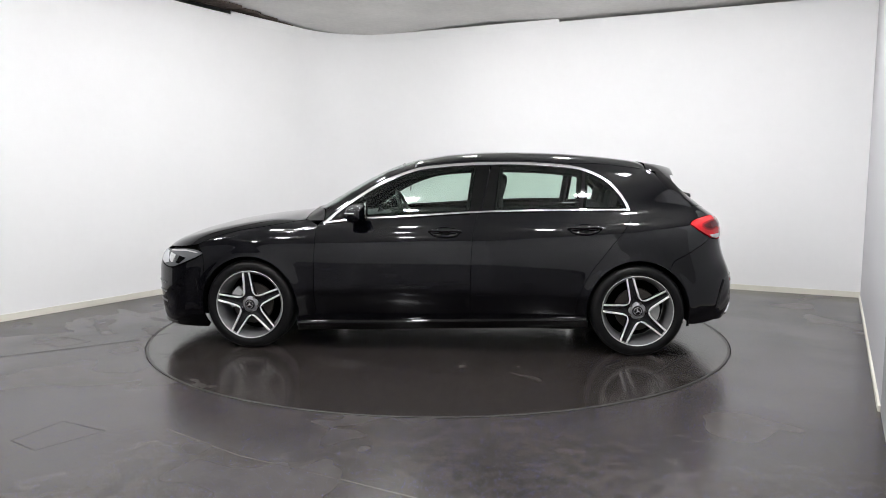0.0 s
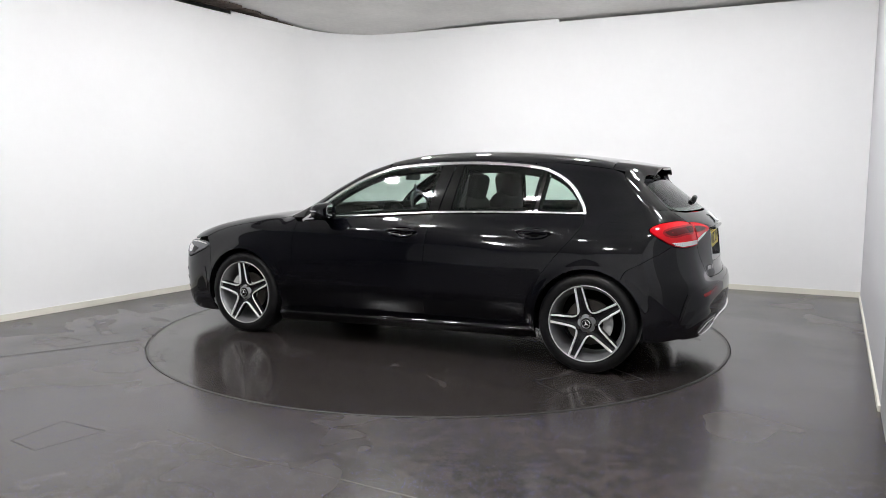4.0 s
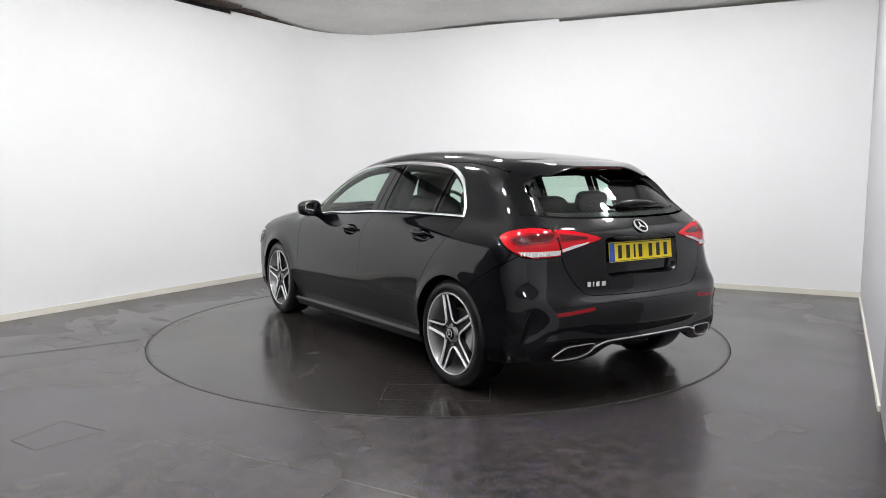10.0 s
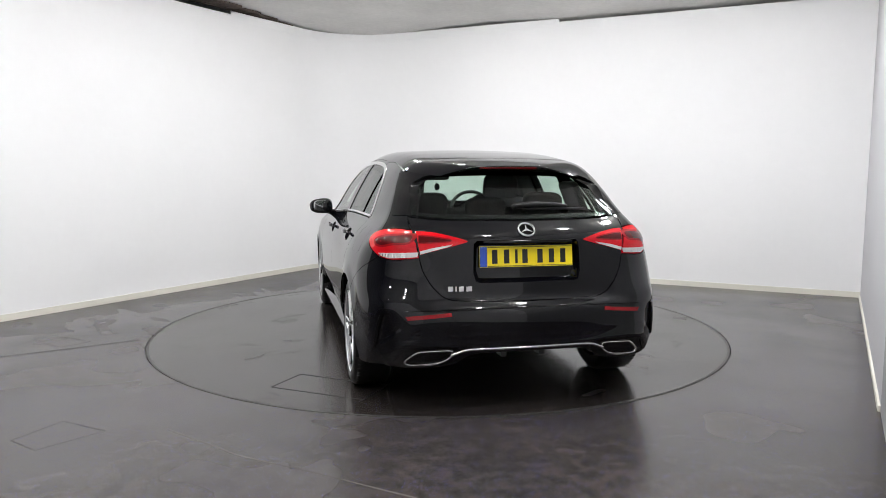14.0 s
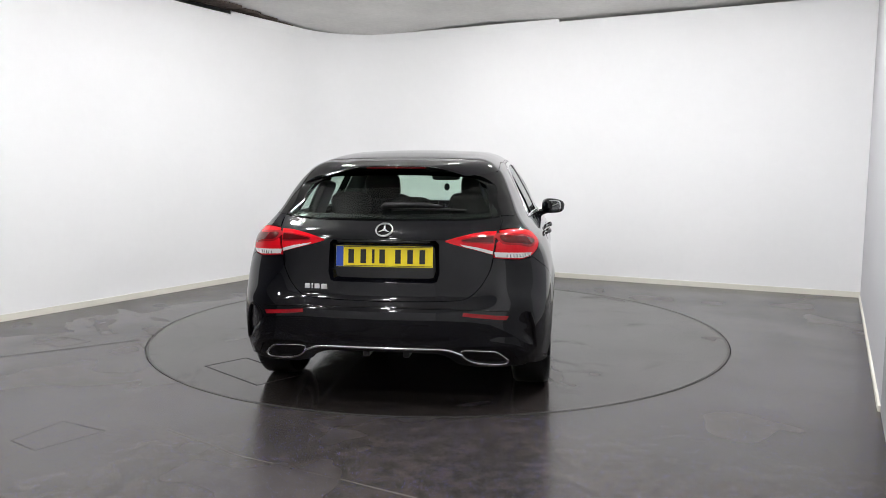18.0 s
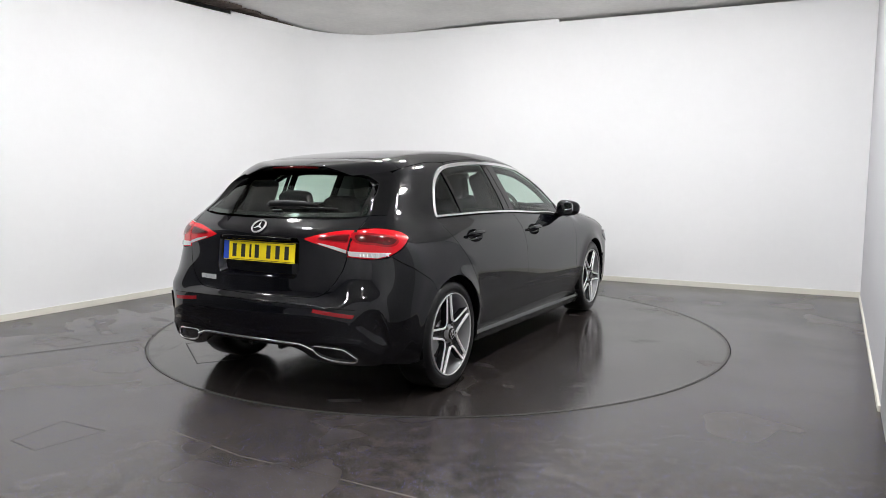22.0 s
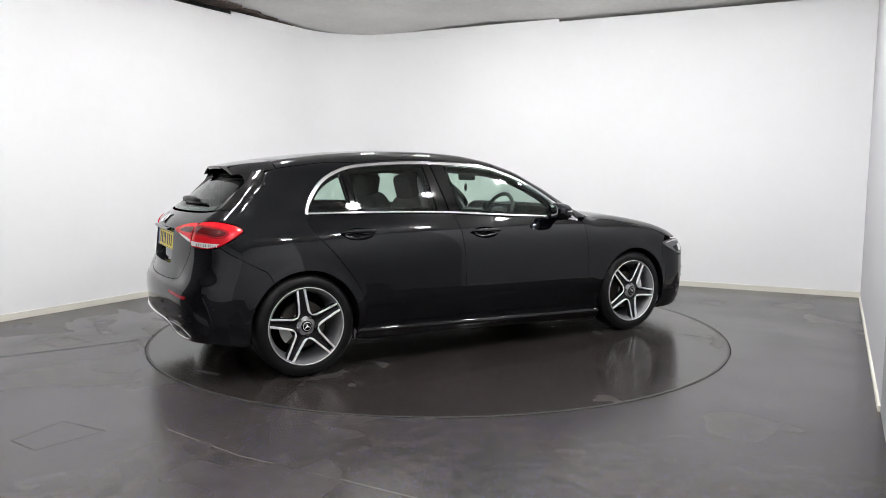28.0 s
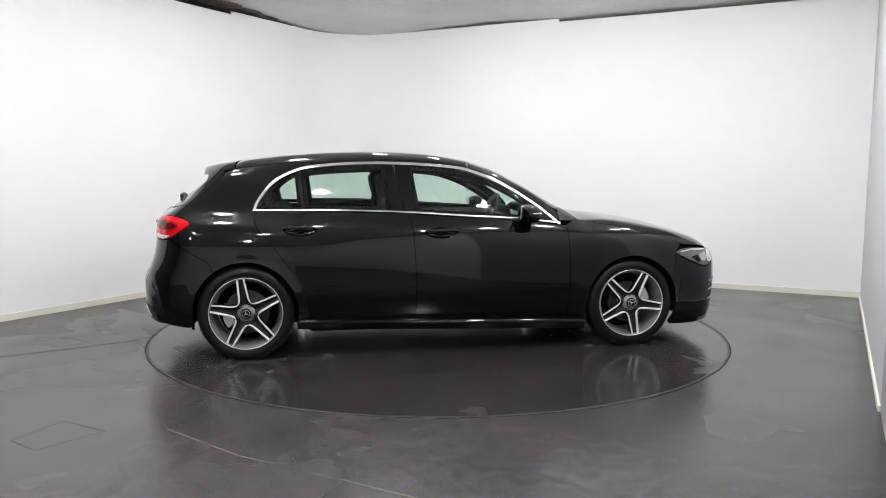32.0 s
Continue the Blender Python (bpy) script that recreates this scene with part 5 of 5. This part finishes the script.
c = on_gate(0.0, .963, .004)
n = Vector(skin_normal(on_skin("rear", [(0, .963)]))[0])
tilt = Matrix.Translation(c) @ n.to_track_quat("Y", "Z").to_matrix().to_4x4()
ring = moved(lathe([(.048, .0), (.047, .006), (.044, .009), (.0415, .008), (.039, .0)], 48), tilt)
star = []
for k in range(3):
    a = math.radians(90 + 120 * k)
    d, s = Vector((math.cos(a), 0, math.sin(a))), Vector((-math.sin(a), 0, math.cos(a)))
    t0, l, r2, top = d * 0.041 + Vector((0, 0.003, 0)), s * 0.0062 + d * 0.004 + Vector((0, 0.003, 0)), s * -0.0062 + d * 0.004 + Vector((0, 0.003, 0)), Vector((0, 0.009, 0)) + d * 0.004
    star.append(moved(([tuple(t0), tuple(l), tuple(r2), tuple(top), (0, 0.008, 0)], [(0, 3, 1), (0, 2, 3), (1, 3, 4), (3, 2, 4)]), tilt))
emblem = add_one("emblem", join(ring, *star), BADGE, tailgate, "round chrome emblem", smooth=False)
add_one("emblem_backing", moved(lathe([(.040, .0015), (.0001, .0015)], 32), tilt), VOID, emblem)

badge = []
for y0, y1 in ((.432, .405), (.394, .386), (.376, .349), (.338, .306)):
    a, b = on_gate(y0, .663, .003), on_gate(y1, .663, .003)
    mid = (a + b) / 2
    ang = math.atan2((b - a).x, -(b - a).y)
    badge.append(moved(bevel_box(0, 0, 0, .006, abs(y0 - y1), .026, .001), Matrix.Translation(mid) @ Matrix.Rotation(-ang, 4, "Z")))
add_one("model_badge", join(*badge), BADGE, tailgate, "small chrome model badge drawn as plain bars", smooth=False)

q = on_skin("rear", [(0, .829)])
nq = Vector(skin_normal(q)[0])
lay = Matrix.Translation(Vector(q[0]) - nq * 0.030) @ nq.to_track_quat("X", "Z").to_matrix().to_4x4()


def plate_piece(y, z, w, h, lift, thick=0.0016):
    return moved(bevel_box(lift, -y, z, thick, w, h, 0.0005), lay)


plate = add_one("number_plate", plate_piece(0, 0, .52, .111, 0.0, .006), PLATE_YELLOW, tailgate, "yellow rear number plate with plain dark bars", smooth=False)
add_one("blue_band", plate_piece(.2395, 0, .039, .107, .0034), PLATE_BLUE, plate, smooth=False)
for z in (.050, -.050):
    add_one("plate_border", plate_piece(-.02, z, .474, .003, .0034, .001), INK, plate, smooth=False)
for k, y in enumerate((.178, .112, .058, .010, -.075, -.140, -.205)):
    add_one("character_bar", plate_piece(y, 0, .030 if k != 2 else .014, .074, .0036), INK, plate, smooth=False)
# added black bar, stands in for the dark of the recess above the plate
add_one("recess_dark_bar", moved(blob(.03, .50, .022, .5, .3), Matrix.Translation((-2.040, 0, .905))), GLOSS, tailgate)


# ---------------- wheels: five pairs of machined bars over a grey star
def build_wheel():
    """Wheel parts about the axis y, outer face towards +y, hub centre at the origin."""
    tyre = lathe([(.232, -.215), (.262, -.222), (.300, -.214), (.316, -.200), (.320, -.180), (.3205, -.110), (.320, -.042), (.316, -.020), (.306, -.006), (.285, .003), (.262, .002), (.246, -.004), (.240, -.010)], 96)
    rim = lathe([(.243, -.008), (.2445, .000), (.243, .003), (.2395, .003), (.2375, -.003)], 96)
    barrel = lathe([(.2375, -.003), (.231, -.014), (.219, -.034), (.209, -.075), (.205, -.12), (.212, -.21)], 72)
    geo_cut, geo_grey, geo_dark = [], [], []
    for k in range(5):
        a = math.radians(90 + 72 * k)
        rot = Matrix.Rotation(-a, 4, "Y")

        def at_pol(r, deg, y):
            t = math.radians(deg)
            return (r * math.cos(t), y, r * math.sin(t))
        for s in (1, -1):
            # machined bar: from the crotch beside the hub out to the rim
            path = [(.076, 36.0, -.011), (.0855, 25.5, -.008), (.101, 18.3, -.0065), (.163, 9.6, -.005), (.2345, 5.6, -.002)]
            v, f = [], []
            for r, d, y in path:
                w = .0052
                cx, _, cz = at_pol(r, s * d, 0)
                t = Vector((cx, 0, cz)).normalized()
                p = Vector((-t.z, 0, t.x)) * s
                c = Vector((cx, y, cz))
                wide = w * (1.3 if r < .1 else 1.0)
                for du, dy in ((-wide - .0035, -.009), (-wide - .001, -.001), (-wide + .0012, .001), (wide - .0012, .001), (wide, -.001), (wide + .0005, -.006)):
                    v.append(tuple(c + p * du + Vector((0, dy, 0))))
            for i in range(len(path) - 1):
                f += [(i * 6 + q, i * 6 + q + 1, (i + 1) * 6 + q + 1, (i + 1) * 6 + q) if s > 0 else (i * 6 + q + 1, i * 6 + q, (i + 1) * 6 + q, (i + 1) * 6 + q + 1) for q in range(5)]
            geo_cut.append(moved((v, f), rot))
            # dark flank that falls from the bar to the barrel
            w2, f2 = [], []
            for r, d, y in path:
                cx, _, cz = at_pol(r, s * d, 0)
                t = Vector((cx, 0, cz)).normalized()
                p = Vector((-t.z, 0, t.x)) * s
                for du, dy in ((.0046, -.004), (.0075, -.022), (.0085, -.040)):
                    w2.append(tuple(Vector((cx, y + dy, cz)) + p * du))
            for i in range(len(path) - 1):
                f2 += [(i * 3 + q, i * 3 + q + 1, (i + 1) * 3 + q + 1, (i + 1) * 3 + q) if s > 0 else (i * 3 + q + 1, i * 3 + q, (i + 1) * 3 + q, (i + 1) * 3 + q + 1) for q in range(2)]
            geo_dark.append(moved((w2, f2), rot))
        # grey channel between the bars
        v, f = [], []
        for r, d, y in [(.040, 36.0, -.018), (.076, 36.0, -.018), (.0855, 25.5, -.018), (.101, 18.3, -.016), (.163, 9.6, -.013), (.2345, 5.6, -.009)]:
            for u in (-1, -.5, 0, .5, 1):
                x, _, z = at_pol(r, u * d, 0)
                v.append((x, y - .006 * (1 - u * u), z))
        for i in range(5):
            f += [(i * 5 + q, i * 5 + q + 1, (i + 1) * 5 + q + 1, (i + 1) * 5 + q) for q in range(4)]
        geo_grey.append(moved((v, f), rot))
    hub = lathe([(.0001, -.006), (.036, -.006), (.042, -.009), (.046, -.016), (.060, -.024), (.074, -.034), (.078, -.06)], 40)
    cap = lathe([(.0001, .004), (.029, .003), (.034, .000), (.037, -.008)], 40)
    star = []
    for k in range(3):
        a = math.radians(90 + 120 * k)
        d, s = Vector((math.cos(a), 0, math.sin(a))), Vector((-math.sin(a), 0, math.cos(a)))
        star.append(([tuple(d * .024 + Vector((0, .0035, 0))), tuple(s * .005 + Vector((0, .0035, 0))), tuple(s * -.005 + Vector((0, .0035, 0))), (0, .007, 0)], [(0, 3, 1), (0, 2, 3), (1, 3, 2)]))
    star.append(lathe([(.024, .003), (.0255, .005), (.0275, .003)], 32))
    bolts = []
    for k in range(5):
        a = math.radians(54 + 72 * k)
        bolts.append(moved(lathe([(.0001, -.008), (.006, -.008), (.0085, -.011), (.0085, -.03)], 6), Matrix.Translation((.056 * math.cos(a), 0, .056 * math.sin(a)))))
    disc = lathe([(.075, -.075), (.145, -.075), (.148, -.080), (.148, -.098), (.075, -.098)], 56)
    bell = lathe([(.0001, -.055), (.074, -.055), (.078, -.075)], 40)
    cal = []
    for i in range(9):
        a = math.radians(-32 + 64 * i / 8)
        cal += [((.098 * math.cos(a), y, .098 * math.sin(a)), (.158 * math.cos(a), y, .158 * math.sin(a))) for y in (-.050, -.066)]
    cv = [q for pair in cal for q in pair]
    cf = []
    for i in range(8):
        b = i * 4
        cf += [(b, b + 1, b + 5, b + 4), (b + 2, b + 6, b + 7, b + 3), (b + 1, b + 3, b + 7, b + 5), (b, b + 4, b + 6, b + 2)]
    cf += [(0, 2, 3, 1), (32, 33, 35, 34)]
    return dict(tyre=tyre, rim=rim, barrel=barrel, bars=geo_cut, channels=geo_grey, flanks=geo_dark, hub=hub, cap=cap, star=join(*star), bolts=bolts, disc=disc, bell=bell, caliper=(cv, cf))


W = build_wheel()


def tread_marks():
    """Shoulder lugs round the tyre."""
    geos = []
    for k in range(64):
        a = 2 * math.pi * k / 64
        geos.append(moved(bevel_box(.3168, -.030, 0, .005, .026, .006, .001), Matrix.Rotation(a, 4, "Y") @ Matrix.Rotation(.0, 4, "X")))
        geos.append(moved(bevel_box(.3146, -.193, 0, .005, .026, .006, .001), Matrix.Rotation(a, 4, "Y")))
    return join(*geos)


LUGS = tread_marks()


def place_wheel(x, side, spin, brake_at):
    base = Matrix.Translation((CAR_X + x, CAR_Y + 0.882 * side, 0.3205))
    turn = Matrix.Rotation(0 if side > 0 else math.pi, 4, "Z") @ Matrix.Rotation(radians(spin), 4, "Y")
    wheel = part("wheel", moved(W["barrel"], turn), BARREL_GREY, car, "grey five-spoke alloy wheel with machined edges", smooth=True, at=base)

    def sub(name, geo, mat, smooth=True, label="", m=turn):
        return part(name, moved(geo, m), mat, wheel, label, smooth=smooth)
    sub("tyre", join(W["tyre"], LUGS), RUBBER, True, "black low-profile tyre")
    sub("rim", W["rim"], RIM_CUT)
    for g, h in zip(range(5), W["channels"]):
        sub("spoke", join(h, W["flanks"][2 * g], W["flanks"][2 * g + 1]), SPOKE_DARK)
        sub("spoke_edge", join(W["bars"][2 * g], W["bars"][2 * g + 1]), ALLOY_CUT, False, "bright machined spoke edge")
    sub("hub", W["hub"], BARREL_GREY)
    sub("hub_cap", W["cap"], GLOSS)
    sub("cap_emblem", W["star"], BADGE, False)
    for g in W["bolts"]:
        sub("wheel_bolt", g, DISC, False)
    sub("brake_disc", W["disc"], DISC, False)
    sub("disc_bell", W["bell"], CALIPER)
    sub("brake_shield", lathe([(.206, -.196), (.160, -.190), (.0001, -.190)], 40), VOID)
    flip = Matrix.Rotation(0 if side > 0 else math.pi, 4, "Z")
    sub("brake_caliper", W["caliper"], CALIPER, False, m=flip @ Matrix.Rotation(radians(brake_at), 4, "Y"))


place_wheel(AXLE, 1, 6.0, -20.0)
place_wheel(-AXLE, 1, 14.0, 172.0)
place_wheel(AXLE, -1, 46.0, 200.0)
place_wheel(-AXLE, -1, 8.0, 8.0)

# ---------------- cabin seen through the glass
def cushion(name, size, spot, lean=0.0, parent=None, mat=CLOTH, e=0.45, label=""):
    m = Matrix.Translation(spot) @ Matrix.Rotation(radians(lean), 4, "Y")
    return add_one(name, moved(blob(*size, e, e), m), mat, parent, label)


for y in (.36, -.36):
    seat = cushion("front_seat", (.52, .50, .20), (.02, y, .46), 6, label="black cloth front seat")
    cushion("backrest", (.17, .50, .66), (-.29, y, .78), -16, seat)
    cushion("side_bolster", (.20, .10, .50), (-.25, y + .21, .76), -16, seat)
    cushion("side_bolster", (.20, .10, .50), (-.25, y - .21, .76), -16, seat)
    cushion("headrest", (.11, .26, .20), (-.40, y, 1.155), -14, seat, e=.5)
bench = cushion("rear_seat", (.50, 1.24, .20), (-.80, 0, .46), 4, label="black cloth rear bench seat")
cushion("backrest", (.18, 1.24, .62), (-1.10, 0, .74), -20, bench)
for y in (.38, 0, -.38):
    cushion("headrest", (.09, .26, .15), (-1.235, y, 1.065 - (.03 if y == 0 else 0)), -14, bench, e=.5)
cushion("parcel_shelf", (.46, 1.10, .03), (-1.52, 0, .94), 0, mat=TRIM_BLACK, e=.3)
dash = cushion("dashboard", (.46, 1.42, .24), (.74, 0, .82), 8, mat=TRIM_BLACK, e=.5, label="black moulded dashboard")
add_one("display_screen", moved(bevel_box(0, 0, 0, .012, .52, .10, .004), Matrix.Translation((.56, -.18, .965)) @ Matrix.Rotation(radians(-12), 4, "Y")), GLOSS, dash, smooth=False)
wheel_m = Matrix.Translation((.40, -.36, .925)) @ Matrix.Rotation(radians(-66), 4, "Y")
steer = add_one("steering_wheel", moved(tube([(.185 * math.cos(a), .185 * math.sin(a), 0) for a in np.linspace(0, 2 * math.pi, 40, endpoint=False)], .015, 10, True), wheel_m), TRIM_BLACK, label="black leather steering wheel")
add_one("airbag_pad", moved(blob(.15, .17, .06, .5, .6), wheel_m), TRIM_BLACK, steer)
for a in (0, 180, 270):
    d = math.radians(a)
    add_one("wheel_spoke", moved(tube([(.06 * math.sin(d), .06 * math.cos(d), 0), (.18 * math.sin(d), .18 * math.cos(d), 0)], .014, 8), wheel_m), TRIM_BLACK, steer)
add_one("steering_column", tube([(.42, -.36, .92), (.70, -.36, .82)], .04, 10), TRIM_BLACK, steer)
inner_mirror = cushion("cabin_mirror", (.03, .235, .062), (.33, -.02, 1.228), 0, mat=TRIM_BLACK, e=.4, label="interior rear-view mirror")
add_one("mirror_stem", tube([(.335, -.02, 1.245), (.37, -.02, 1.33)], .012, 8), TRIM_BLACK, inner_mirror)
cushion("air_freshener", (.008, .045, .060), (.315, -.03, 1.140), 0, inner_mirror, mat=INK, e=.9)
add_one("freshener_cord", tube([(.318, -.03, 1.20), (.315, -.03, 1.165)], .0015, 5), INK, inner_mirror)
for x, y in ((-.33, .64), (-.33, -.64)):
    add_one("seat_belt", tube([(x, y * .86, 1.28), (x - .01, y * 1.02, 1.02), (x - .02, y * 1.06, .70)], .012, 6), INK)
# inner sides of the doors
add_pair("door_card", moved(blob(2.05, .07, .40, .3, .3), Matrix.Translation((-.15, .76, .74))), TRIM_BLACK)
add_pair("pillar_trim", moved(blob(.20, .12, .34, .3, .3), Matrix.Translation((-.30, .600, 1.10)) @ Matrix.Rotation(radians(24), 4, "X")), TRIM_BLACK, label="dark inner trim of the centre pillar")
add_pair("pillar_trim", moved(blob(.24, .05, .24, .3, .3), Matrix.Translation((-1.42, .52, 1.10)) @ Matrix.Rotation(radians(24), 4, "X")), TRIM_BLACK, label="dark inner trim of the rear pillar")


def motions():
    """The turntable carries the car round at an even pace."""
    rows = []
    for k in range(33):
        rows.append((float(k), pose(0, 0, 0, 0, 0, 175.292 - 5.18541 * k - 0.001242 * (k - 16) ** 2)))
    walk(car, rows)
    walk(turntable, rows)


motions()
